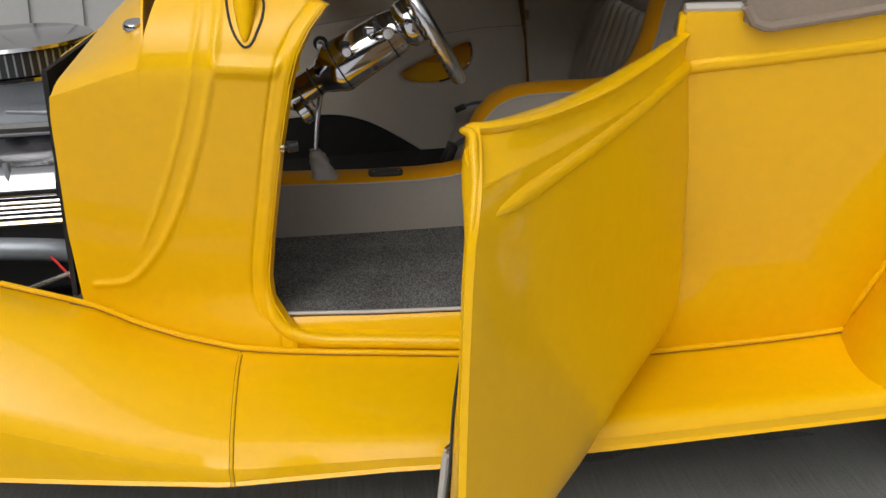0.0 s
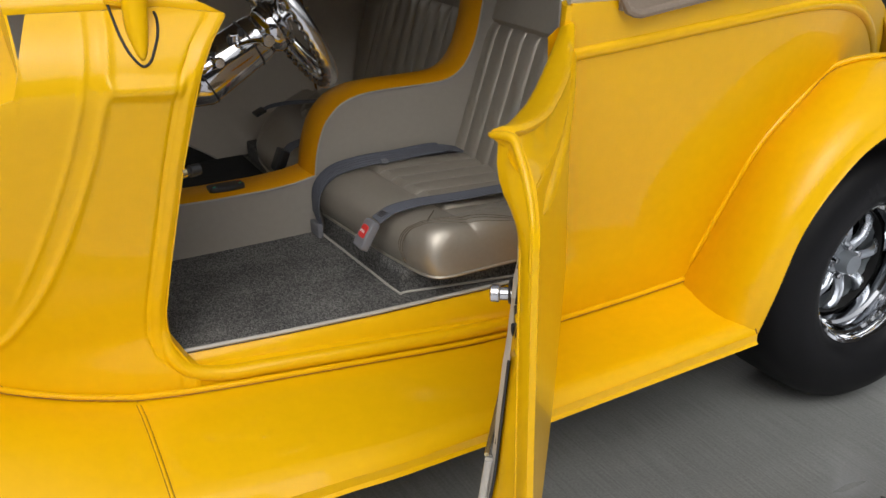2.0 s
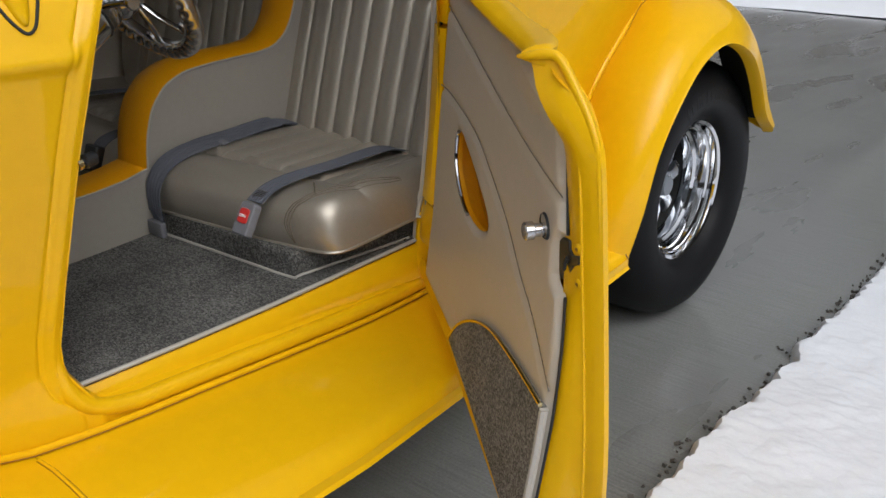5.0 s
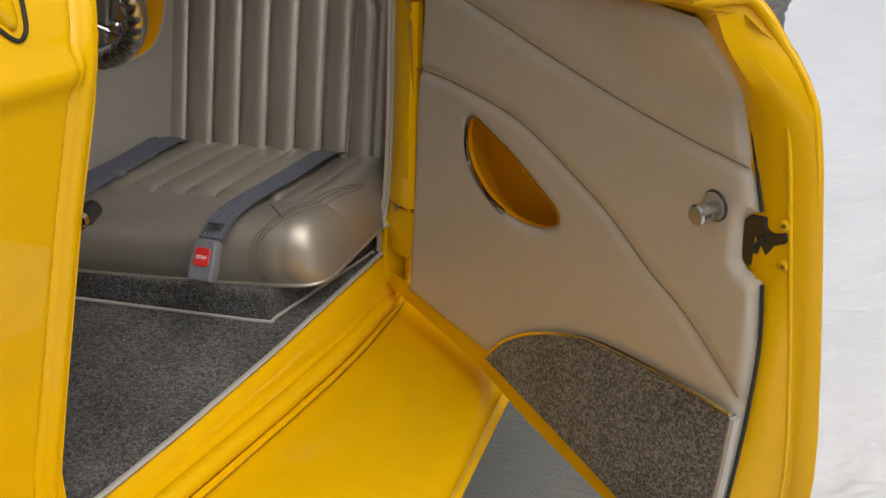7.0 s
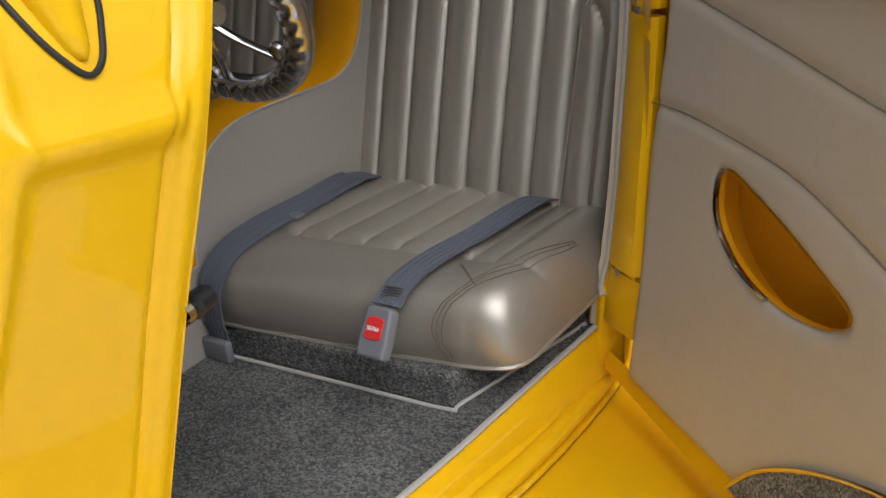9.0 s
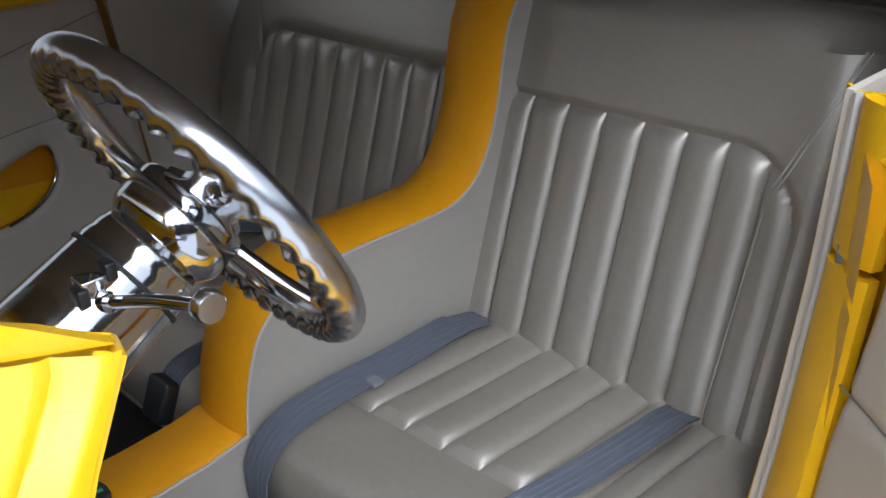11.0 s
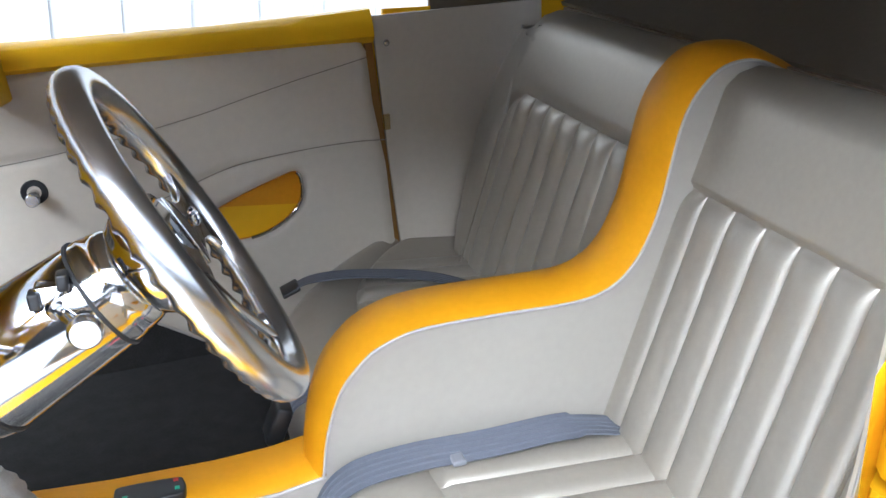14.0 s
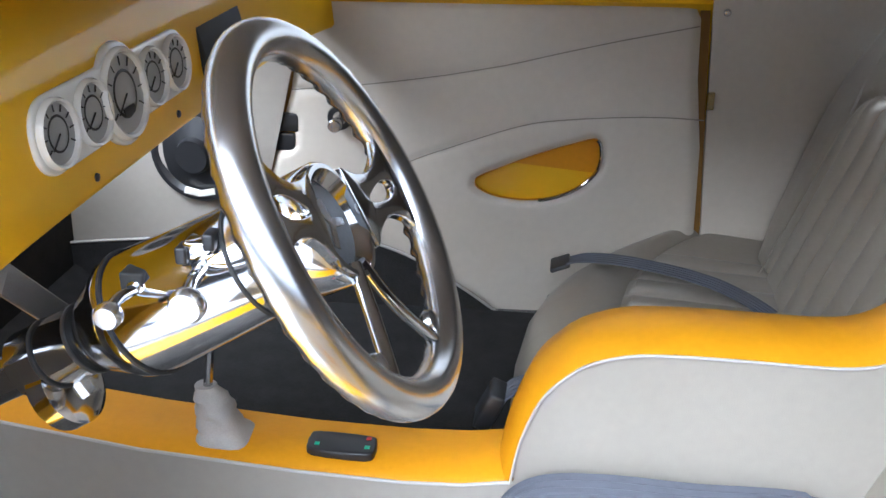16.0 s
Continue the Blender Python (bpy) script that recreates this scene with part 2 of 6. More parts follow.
def cat(pts, n=8):
    """A smooth line through pts (Catmull-Rom), n steps a span."""
    p = [Vector(q) for q in pts]
    p = [2 * p[0] - p[1]] + p + [2 * p[-1] - p[-2]]
    out = []
    for i in range(1, len(p) - 2):
        a, b, c, d = p[i - 1:i + 3]
        for k in range(n):
            t = k / n
            out.append(0.5 * (2 * b + (c - a) * t + (2 * a - 5 * b + 4 * c - d) * t * t + (3 * b - a - 3 * c + d) * t ** 3))
    return out + [p[-2]]


def lerp1(x, xs, ys):
    return float(np.interp(x, xs, ys))


def grid(f, nu, nv):
    vs = [f(i / nu, j / nv) for j in range(nv + 1) for i in range(nu + 1)]
    w = nu + 1
    fs = [(j * w + i, j * w + i + 1, (j + 1) * w + i + 1, (j + 1) * w + i) for j in range(nv) for i in range(nu)]
    return vs, fs


def loft(rings, closed=True, caps=True):
    n = len(rings[0])
    vs = [v for r in rings for v in r]
    fs = []
    for j in range(len(rings) - 1):
        for i in range(n if closed else n - 1):
            k = (i + 1) % n
            fs.append((j * n + i, j * n + k, (j + 1) * n + k, (j + 1) * n + i))
    if caps and closed:
        fs.append(tuple(range(n))[::-1])
        fs.append(tuple((len(rings) - 1) * n + i for i in range(n)))
    return vs, fs


def sweep(path, r, n=8, closed=False, flat=1.0, up=None):
    """A round or flattened bar of radius r (a number or one for each point) along path."""
    p = [Vector(q) for q in path]
    m = len(p)
    rings = []
    side = None
    for i in range(m):
        a, b = p[i - 1 if (i or closed) else 0], p[(i + 1) % m if (closed or i < m - 1) else i]
        t = (b - a).normalized()
        if side is None or up is not None:
            ref = Vector(up) if up is not None else (Vector((0, 0, 1)) if abs(t.z) < 0.9 else Vector((1, 0, 0)))
            side = t.cross(ref).normalized()
        else:
            side = (side - t * side.dot(t)).normalized()
        top = side.cross(t)
        rr = r[i] if hasattr(r, "__len__") else r
        rings.append([p[i] + rr * (math.cos(k) * side + flat * math.sin(k) * top)
                      for k in (2 * math.pi * q / n for q in range(n))])
    if closed:
        rings.append(rings[0])
    return loft(rings, True, not closed)


def turn(profile, centre, axis, n=48):
    """A body of revolution: profile of (radius, along) round axis at centre."""
    ax = Vector(axis).normalized()
    u = ax.orthogonal().normalized()
    v = ax.cross(u)
    c = Vector(centre)
    rings = [[c + a * ax + r * (math.cos(t) * u + math.sin(t) * v) for t in (2 * math.pi * k / n for k in range(n))] for r, a in profile]
    return loft(rings, True, False)


def prism(outline, to3, t0, t1):
    """The 2D outline, laid by to3(a, b, depth), between two depths."""
    n = len(outline)
    vs = [to3(a, b, t0) for a, b in outline] + [to3(a, b, t1) for a, b in outline]
    fs = [tuple(range(n)), tuple(range(2 * n - 1, n - 1, -1))] + [(i, (i + 1) % n, n + (i + 1) % n, n + i) for i in range(n)]
    return vs, fs


def box(c, s, m=None):
    x, y, z = s[0] / 2, s[1] / 2, s[2] / 2
    vs = [Vector((i * x, j * y, k * z)) for i in (-1, 1) for j in (-1, 1) for k in (-1, 1)]
    if m is not None:
        vs = [m @ v for v in vs]
    vs = [v + Vector(c) for v in vs]
    return vs, [(0, 1, 3, 2), (4, 6, 7, 5), (0, 4, 5, 1), (2, 3, 7, 6), (0, 2, 6, 4), (1, 5, 7, 3)]


def join(*parts):
    vs, fs = [], []
    for v, f in parts:
        k = len(vs)
        vs += list(v)
        fs += [tuple(i + k for i in q) for q in f]
    return vs, fs


def rounded(pts, n=5):
    """A closed 2D outline smoothed through its points."""
    p = pts[-2:] + pts + pts[:3]
    out = []
    for i in range(2, len(p) - 3):
        a, b, c, d = (np.array(q, float) for q in p[i - 1:i + 3])
        for k in range(n):
            t = k / n
            out.append(tuple(0.5 * (2 * b + (c - a) * t + (2 * a - 5 * b + 4 * c - d) * t * t + (3 * b - a - 3 * c + d) * t ** 3)))
    return out


def seg_dist(p, line):
    best = 9
    for (ax, ay), (bx, by) in zip(line, line[1:]):
        dx, dy = bx - ax, by - ay
        t = max(0, min(1, ((p[0] - ax) * dx + (p[1] - ay) * dy) / (dx * dx + dy * dy + 1e-12)))
        best = min(best, math.hypot(p[0] - ax - t * dx, p[1] - ay - t * dy))
    return best


# ---- ground, snow, garage ----
def world_thing(name, label, category, org=(0, 0, 0), kind="", group=""):
    return thing(name, label, category, org, Matrix.Identity(4), group, kind)


def structure(name, verts, faces, material, label, smooth=False, **kw):
    root = new(name + "_root")
    ORG[root] = Vector((0, 0, 0))
    ob = add(name, verts, faces, material, root, label, smooth, **kw)
    ob.parent = None
    bpy.data.objects.remove(root)
    return tagged(ob, label, "", "", "structure")


structure("ground", [(-300, -300, -0.05), (300, -300, -0.05), (300, 300, -0.05), (-300, 300, -0.05)], [(0, 1, 2, 3)], SNOW,
          "snow-covered ground around the drive", solid=0.0)


def snow_edge(x):
    return -0.6 + 0.02 * (x - 1) + 0.03 * noise.noise(Vector((x * 3.1, 0, 0))) + 0.022 * noise.noise(Vector((x * 11.0, 5, 0))) + 0.012 * noise.noise(Vector((x * 34.0, 8, 0)))


def drive_slab():
    """Concrete drive with its joints, ending at the snow."""
    slabs = []
    for x0, x1 in ((-9, 8.9),):
        slabs.append(prism([(x0, -0.66), (x1, -0.66), (x1, 8.1), (x0, 8.1)], lambda a, b, d: (a, b, d), -0.12, 0.0))
    return slabs


drive = structure("driveway", *join(*drive_slab()), CONCRETE, "wet grey brushed concrete driveway", bevel=0.004)


def snow_bank():
    def f(u, v):
        x = lerp1(u, [0, 0.06, 0.94, 1], [-6, 0.6, 4.6, 10])
        w = lerp1(v, [0, 0.85, 1], [0, 1.1, 6.0])
        e = snow_edge(x)
        y = e - w
        h = 0.05 * min(1, (w / 0.02) ** 0.4) if w < 0.02 else 0.05
        h += 0.02 * noise.noise(Vector((x * 2, y * 2, 1))) * min(1, w * 6)
        near = max(0, min(1, (1.3 - w) / 0.6)) * max(0, min(1, (x - 0.2) / 0.4, (5.0 - x) / 0.4))
        h += 0.007 * noise.noise(Vector((x * 9, y * 9, 3))) * min(1, w * 12) * near
        h += 0.006 * abs(noise.noise(Vector((x * 24, y * 24, 7)))) * min(1, w * 30) * near + 0.005 * abs(noise.noise(Vector((x * 60, y * 60, 2)))) * min(1, w * 40) * near
        return (x, y, -0.01 + max(0.0, h) + 0.012 * w)
    return grid(f, 640, 130)


bank = structure("snow_bank", *snow_bank(), SNOW, "lumpy white snow bank beside the drive", smooth=True)


def far_snow():
    def f(u, v):
        y = -14 + 30 * u
        w = v ** 1.4 * 30
        x = 9.1 - 0.11 * (y - 2) + 0.06 * noise.noise(Vector((y * 2, 0, 4))) + w
        h = 0.10 * min(1, w * 4) + 0.05 * noise.noise(Vector((x * 1.3, y * 1.3, 2))) * min(1, w * 3)
        return (x, y, h + 0.05 * w * 0.3 - 0.01)
    return grid(f, 160, 40)


structure("far_snow", *far_snow(), SNOW, "white snow bank at the end of the drive", smooth=True)


def gravel_row():
    rnd = random.Random(4)
    out = []
    for i in range(420):
        x = rnd.uniform(0.8, 5.0)
        y = snow_edge(x) + rnd.uniform(-0.02, 0.035)
        s = rnd.uniform(0.003, 0.009)
        m = Euler((rnd.random() * 6, rnd.random() * 6, rnd.random() * 6)).to_matrix()
        out.append(box((x, y, s * 0.4), (s * 1.5, s, s * 0.8), m))
    return join(*out)


tagged(structure("gravel", *gravel_row(), GRAVEL, "small grey stones at the edge of the snow"), kind="stuff")

# garage behind the car: sided wall, dark opening, post
garage = world_thing("garage", "pale grey sided garage with a dark open bay", "garage", (0, 4.0, 0))
GY = 4.0
# Height above the view is added to cut skylight from this side
wall_l = add("siding_wall", *box((-3.2, GY + 0.08, 2.7), (12.4, 0.1, 5.4)), SIDING, garage, "pale grey vertical siding")
batten = None
for k in range(40):
    x = -9.3 + 0.305 * k
    if batten is None:
        batten = add("batten", *box((x, GY + 0.02, 2.7), (0.045, 0.025, 5.4)), SIDING, garage, smooth=False)
    else:
        b2 = new("batten", batten.data)
        b2.parent = garage
        b2.location = (0.305 * k, 0, 0)
# Near-black lining colour carries the lack of light inside the bay
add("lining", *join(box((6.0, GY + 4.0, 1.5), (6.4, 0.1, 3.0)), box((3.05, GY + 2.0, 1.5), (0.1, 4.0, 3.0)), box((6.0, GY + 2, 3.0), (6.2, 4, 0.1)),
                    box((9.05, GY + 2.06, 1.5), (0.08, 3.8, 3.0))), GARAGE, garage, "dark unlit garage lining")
add("post", *box((8.96, GY + 0.0, 1.5), (0.17, 0.17, 3.0)), POST, garage, "grey corner post", bevel=0.005, smooth=False)
add("header", *box((6.0, GY + 0.08, 4.2), (6.1, 0.12, 2.4)), SIDING, garage)


# bare snowy brush at the end of the drive
def brush():
    rnd = random.Random(11)
    out_v, out_f = [], []

    def stick(a, b, r):
        k = len(out_v)
        d = (b - a).normalized()
        s = d.orthogonal().normalized() * r
        t = d.cross(s)
        out_v.extend([a + s, a - s * 0.5 + t * 0.87, a - s * 0.5 - t * 0.87, b + s * 0.4, b - s * 0.2 + t * 0.3, b - s * 0.2 - t * 0.3])
        out_f.extend([(k, k + 1, k + 4, k + 3), (k + 1, k + 2, k + 5, k + 4), (k + 2, k, k + 3, k + 5)])

    for i in range(1500):
        x, y = rnd.uniform(11.5, 26), rnd.uniform(-16, 14)
        h = rnd.uniform(0.5, 2.4)
        base = Vector((x, y, 0.1))
        lean = Vector((rnd.uniform(-0.4, 0.4), rnd.uniform(-0.5, 0.5), 1)).normalized()
        top = base + lean * h
        stick(base, top, rnd.uniform(0.006, 0.02))
        for q in range(rnd.randint(3, 7)):
            a = base.lerp(top, rnd.uniform(0.2, 0.95))
            d = Vector((rnd.uniform(-1, 1), rnd.uniform(-1, 1), rnd.uniform(-0.1, 1))).normalized()
            stick(a, a + d * rnd.uniform(0.2, 0.7), rnd.uniform(0.003, 0.008))
    for i in range(60):
        x, y = rnd.uniform(16, 30), rnd.uniform(-18, 16)
        stick(Vector((x, y, 0)), Vector((x + rnd.uniform(-0.3, 0.3), y + rnd.uniform(-0.3, 0.3), rnd.uniform(5, 9))), rnd.uniform(0.05, 0.14))
    return out_v, out_f


tagged(structure("brush", *brush(), BARK, "bare snowy brush and thin trunks beyond the drive"), category="brush", kind="stuff")


def twig_snow():
    rnd = random.Random(5)
    out = []
    for i in range(1400):
        x, y, z = rnd.uniform(11.5, 24), rnd.uniform(-16, 14), rnd.uniform(0.15, 1.6)
        s = rnd.uniform(0.03, 0.10)
        m = Euler((rnd.uniform(-0.6, 0.6), rnd.uniform(-0.6, 0.6), rnd.random() * 6)).to_matrix()
        out.append(box((x, y, z), (s * 3, s * 0.6, s * 0.35), m))
    return join(*out)


tagged(structure("snow_on_twigs", *twig_snow(), SNOW, "snow lying on the bare twigs"), category="snow", kind="stuff")


def skylight_ring():
    """An added woods-like ring that closes the place and cuts low skylight; uneven top."""
    def f(u, v):
        a = 2 * math.pi * u
        r = 33 + 3 * noise.noise(Vector((math.cos(a) * 3, math.sin(a) * 3, 0)))
        h = 11.5 + 3.0 * noise.noise(Vector((math.cos(a) * 9, math.sin(a) * 9, 2))) + 1.8 * noise.noise(Vector((math.cos(a) * 60, math.sin(a) * 60, 5)))
        return (1 + r * math.cos(a), r * math.sin(a), -0.05 + h * v)
    return grid(f, 480, 4)


structure("backdrop", *skylight_ring(), RINGBROWN, "grey-brown bare woods far round the drive")

# ---- the car ----
car = thing("car", "bright yellow vintage roadster hot rod with the driver's door open", "car", (0.6, 0, -0.45))


def ys(x, z):
    """Half width of the body's outer skin."""
    w = 0.557 + (0.065 * x if x > 0 else 0.12 * x) + 0.2 * z
    if x > 1.15:
        w -= 0.42 * (x - 1.15) ** 2
    if x > 0.3 and z > 0.56:
        w -= 1.6 * (z - 0.56) ** 2
    if x <= 0.3 and z > 0.51:
        w -= 4.0 * (z - 0.51) ** 2
    if z < 0.08:
        k = min(1.0, (0.08 - z) / 0.14)
        w += lerp1(x, [-0.4, -0.09, 0.1, 0.35, 0.5, 0.6, 0.75, 0.9, 1.05], [0.008, 0.026, 0.040, 0.052, 0.052, 0.046, 0.030, 0.008, 0.0]) * k * k * (3 - 2 * k)
    return w


def seam_z(x):
    return lerp1(x, [-0.8, -0.57, -0.375, -0.284, -0.2, -0.09, 0.0, 0.1, 0.2, 0.35, 0.5, 0.6, 0.75, 0.9, 1.05, 1.19], [0.21, 0.11, 0.045, -0.002, -0.032, -0.060, -0.067, -0.072, -0.077, -0.085, -0.098, -0.109, -0.123, -0.129, -0.123, -0.108])


def sill_y(x):
    """Outer edge of the carpeted floor at the opening."""
    return -lerp1(x, [-0.1, 0.0, 0.2, 0.4, 0.6, 0.75], [0.530, 0.536, 0.562, 0.581, 0.592, 0.601])


OPEN_Z = [-0.02, 0.016, 0.06, 0.12, 0.25, 0.40, 0.52, 0.56, 0.60, 0.638, 0.66]
OPEN_X = [0.03, -0.006, -0.018, -0.014, 0.012, 0.043, 0.073, 0.088, 0.112, 0.146, 0.155]


def open_x(z):
    """Front edge of the driver's door opening."""
    return lerp1(z, OPEN_Z, OPEN_X)


def on_side(x, z, out=0.0, s=-1):
    return Vector((x, s * (ys(x, z) + out), z))


# lines pressed into the cowl: the swage, the belt moulding and the roll along the opening
RIB_L = [(p.x, p.z) for p in cat([(-0.07, 0, 0.67), (-0.075, 0, 0.633), (-0.082, 0, 0.596), (-0.097, 0, 0.538), (-0.108, 0, 0.499), (-0.141, 0, 0.409), (-0.193, 0, 0.293), (-0.233, 0, 0.217), (-0.259, 0, 0.17)], 3)]
RIB_R = [(p.x, p.z) for p in cat([(-0.036, 0, 0.67), (-0.041, 0, 0.63), (-0.048, 0, 0.594), (-0.058, 0, 0.548), (-0.069, 0, 0.51), (-0.10, 0, 0.416), (-0.149, 0, 0.30), (-0.20, 0, 0.205), (-0.25, 0, 0.14), (-0.295, 0, 0.103), (-0.36, 0, 0.097)], 3)]


def pressed(x, z):
    h = 0.0042 * math.exp(-(seg_dist((x, z), RIB_R) / 0.0075) ** 2)
    h += 0.0028 * math.exp(-(seg_dist((x, z), RIB_L) / 0.0055) ** 2) * min(1, max(0, (z - 0.16) / 0.08))
    zb = 0.543 - 0.08 * (x + 0.05)
    h += 0.0105 * math.exp(-(abs(z - zb) / 0.0145) ** 2.6) * min(1, max(0, (x + 0.062) / 0.01)) * min(1, max(0, (open_x(z) - x - 0.016) / 0.012))
    d = open_x(z) - x
    h += 0.0035 * math.exp(-((d - 0.010) / 0.008) ** 2) - 0.003 * math.exp(-((d - 0.030) / 0.0035) ** 2)
    return h


def cowl_side(s):
    def f(u, v):
        xb = -0.40 + 0.43 * u
        zb = seam_z(xb)
        ztop = lerp1(u, [0.40, 0.8, 1], [0.66, 0.655, 0.638]) if u > 0.40 else lerp1(u, [0, 0.37, 0.376, 0.388, 0.40], [0.50, 0.545, 0.56, 0.64, 0.66])
        if s > 0:
            ztop = min(ztop, 0.60)
        z = zb + (ztop - zb) * v
        xf = lerp1(z, [0.0, 0.06, 0.224, 0.46, 0.51, 0.66], [-0.395, -0.395, -0.388, -0.362, -0.352, -0.35])
        x = xf + (open_x(z) - xf) * u
        return on_side(x, z, pressed(x, z) if s < 0 else 0, s)
    return grid(f, 150, 120) if s < 0 else grid(f, 30, 24)


add("cowl_side_panel", *cowl_side(-1), YELLOW, car, "glossy yellow cowl side", solid=0.012, sub=0)
add("cowl_side_panel", *cowl_side(1), YELLOW, car, solid=0.012, offset=1.0)


def cowl_top():
    def f(u, v):
        a = -1 + 2 * v
        x0, x1 = -0.178, lerp1(abs(a), [0, 0.75, 0.93, 1], [0.03, 0.03, 0.10, 0.146] if a < 0 else [0.03, 0.03, 0.032, 0.035])
        x = x0 + (x1 - x0) * u
        zo = lerp1(x, [-0.17, 0.05, 0.146], [0.66, 0.655, 0.638])
        y = math.sin(a * math.pi / 2) * (ys(x, zo) - 0.006)
        z = zo + 0.10 * math.cos(a * math.pi / 2) ** 0.8
        return Vector((x, y, z))
    return grid(f, 16, 48)


add("cowl_top", *cowl_top(), YELLOW, car, "yellow cowl top", solid=0.012)


def firewall_ledge():
    """Sloping yellow shelf in front of the cowl."""
    def f(u, v):
        x = -0.352 + 0.176 * u
        zt = 0.50 + 0.045 * u
        y = -ys(x, zt) + (0.55 * v)
        z = zt + 0.012 * math.sin(min(1, v * 9) * math.pi / 2) + 0.15 * v * (0.35 + 0.65 * u)
        return Vector((x, y, z))
    return grid(f, 10, 16)


add("firewall_shelf", *firewall_ledge(), YELLOW, car, solid=0.01)
add("firewall", *grid(lambda u, v: Vector((-0.445 + 0.02 * v, -0.26 + 0.80 * u, -0.05 + 0.56 * v)), 8, 8), YELLOW, car, "yellow firewall", solid=0.01)
add("cowl_cap", *turn([(0.0, 0.012), (0.018, 0.011), (0.022, 0.006), (0.022, 0.0)], (-0.225, -0.44, 0.588), (0.0, -0.25, 1)), CHROME, car, "chrome cowl cap")
add("cowl_front", *grid(lambda u, v: Vector((-0.177, -(ys(-0.177, 0.53 + 0.13 * v) - 0.003) * u, 0.548 + (0.112 + 0.098 * math.cos(u * math.pi / 2)) * v)), 10, 4), YELLOW, car, "yellow front wall of the cowl", solid=0.004)
add("hood_stop", *box((-0.215, -0.30, 0.655), (0.05, 0.03, 0.05)), YELLOW, car, bevel=0.004)

# raised lines pressed into the cowl and the belt moulding
def surf_bar(pts, r, s=-1, out=0.0, n=6):
    line = [on_side(p.x, p.z, out, s) for p in cat([(a, 0, b) for a, b in pts], 6)]
    return sweep(line, r, n)


def jamb(off, r, out, full=False):
    pts = []
    for z in (0.636, 0.61, 0.56, 0.5, 0.42, 0.32, 0.22, 0.12, 0.06, 0.02):
        pts.append((open_x(z) - off, z))
    pts += [(0.012 - off * 0.6, -0.012 - off * 0.5), (0.04 - off * 0.3, -0.03 - off * 0.8)]
    if full:
        pts += [(x, seam_z(x) + 0.026 - off) for x in (0.12, 0.25, 0.4, 0.55, 0.735)]
    n = (len(pts) - 1) * 6 + 1
    return surf_bar(pts, [r] * (n - 8) + [r + (0.0008 - r) * k / 7 for k in range(8)], out=out)


def corner_roll():
    """Rounded roll that turns from the jamb's foot into the sill."""
    pts = [(open_x(z) - 0.003, z) for z in (0.20, 0.14, 0.09, 0.05)] + [(-0.012, 0.014), (0.006, -0.014), (0.034, -0.032)]
    pts += [(x, seam_z(x) + 0.027) for x in (0.085, 0.15, 0.25, 0.4, 0.55, 0.70, 0.755)]
    n = (len(pts) - 1) * 6 + 1
    return surf_bar(pts, [0.004 + 0.011 * min(1, k / 24) for k in range(n)], out=-0.008, n=16)


add("sill_roll", *corner_roll(), YELLOW, car, "rounded yellow roll along the sill")
add("door_jamb_bead", *jamb(0.004, 0.0065, -0.0052), YELLOW, car)



def jamb_return():
    """Inner return of the opening's front edge."""
    zs = [0.636, 0.6, 0.56, 0.5, 0.4, 0.3, 0.2, 0.1, 0.05, 0.0, -0.03]
    rings = []
    for z in zs:
        p = on_side(open_x(z), z, -0.002)
        rings.append([p, p + Vector((0.006, 0.02, 0)), p + Vector((-0.006, 0.035, 0)), p + Vector((-0.04, 0.055, 0))])
    return loft(rings, False)


add("door_jamb", *jamb_return(), YELLOW, car, solid=0.004)

# sill below the opening
def sill():
    rings = []
    for k in range(41):
        x = -0.39 + 1.18 * k / 40
        y0 = sill_y(x)
        zb = seam_z(x)
        yb = -ys(x, zb)
        rings.append([(x, y0 + 0.03, -0.006), (x, y0 - 0.002, -0.006), (x, y0 - 0.008, -0.014), (x, y0 - 0.011, zb + 0.050),
                      (x, y0 - 0.013, zb + 0.042), (x, yb + 0.006, zb + 0.036), (x, yb + 0.004, zb + 0.024), (x, yb + 0.004, zb + 0.010), (x, yb + 0.004, zb + 0.002)])
    rings = [r for r in rings if r[0][0] > -0.07]
    return loft(rings, False)


add("sill_apron", *grid(lambda u, v: on_side(0.0 + 0.76 * u, seam_z(0.76 * u) + 0.002 + 0.030 * v, -0.003), 40, 3), YELLOW, car, "yellow strip below the sill roll", solid=0.006)
add("sill", *sill(), YELLOW, car, "yellow sill below the door opening", solid=0.006)


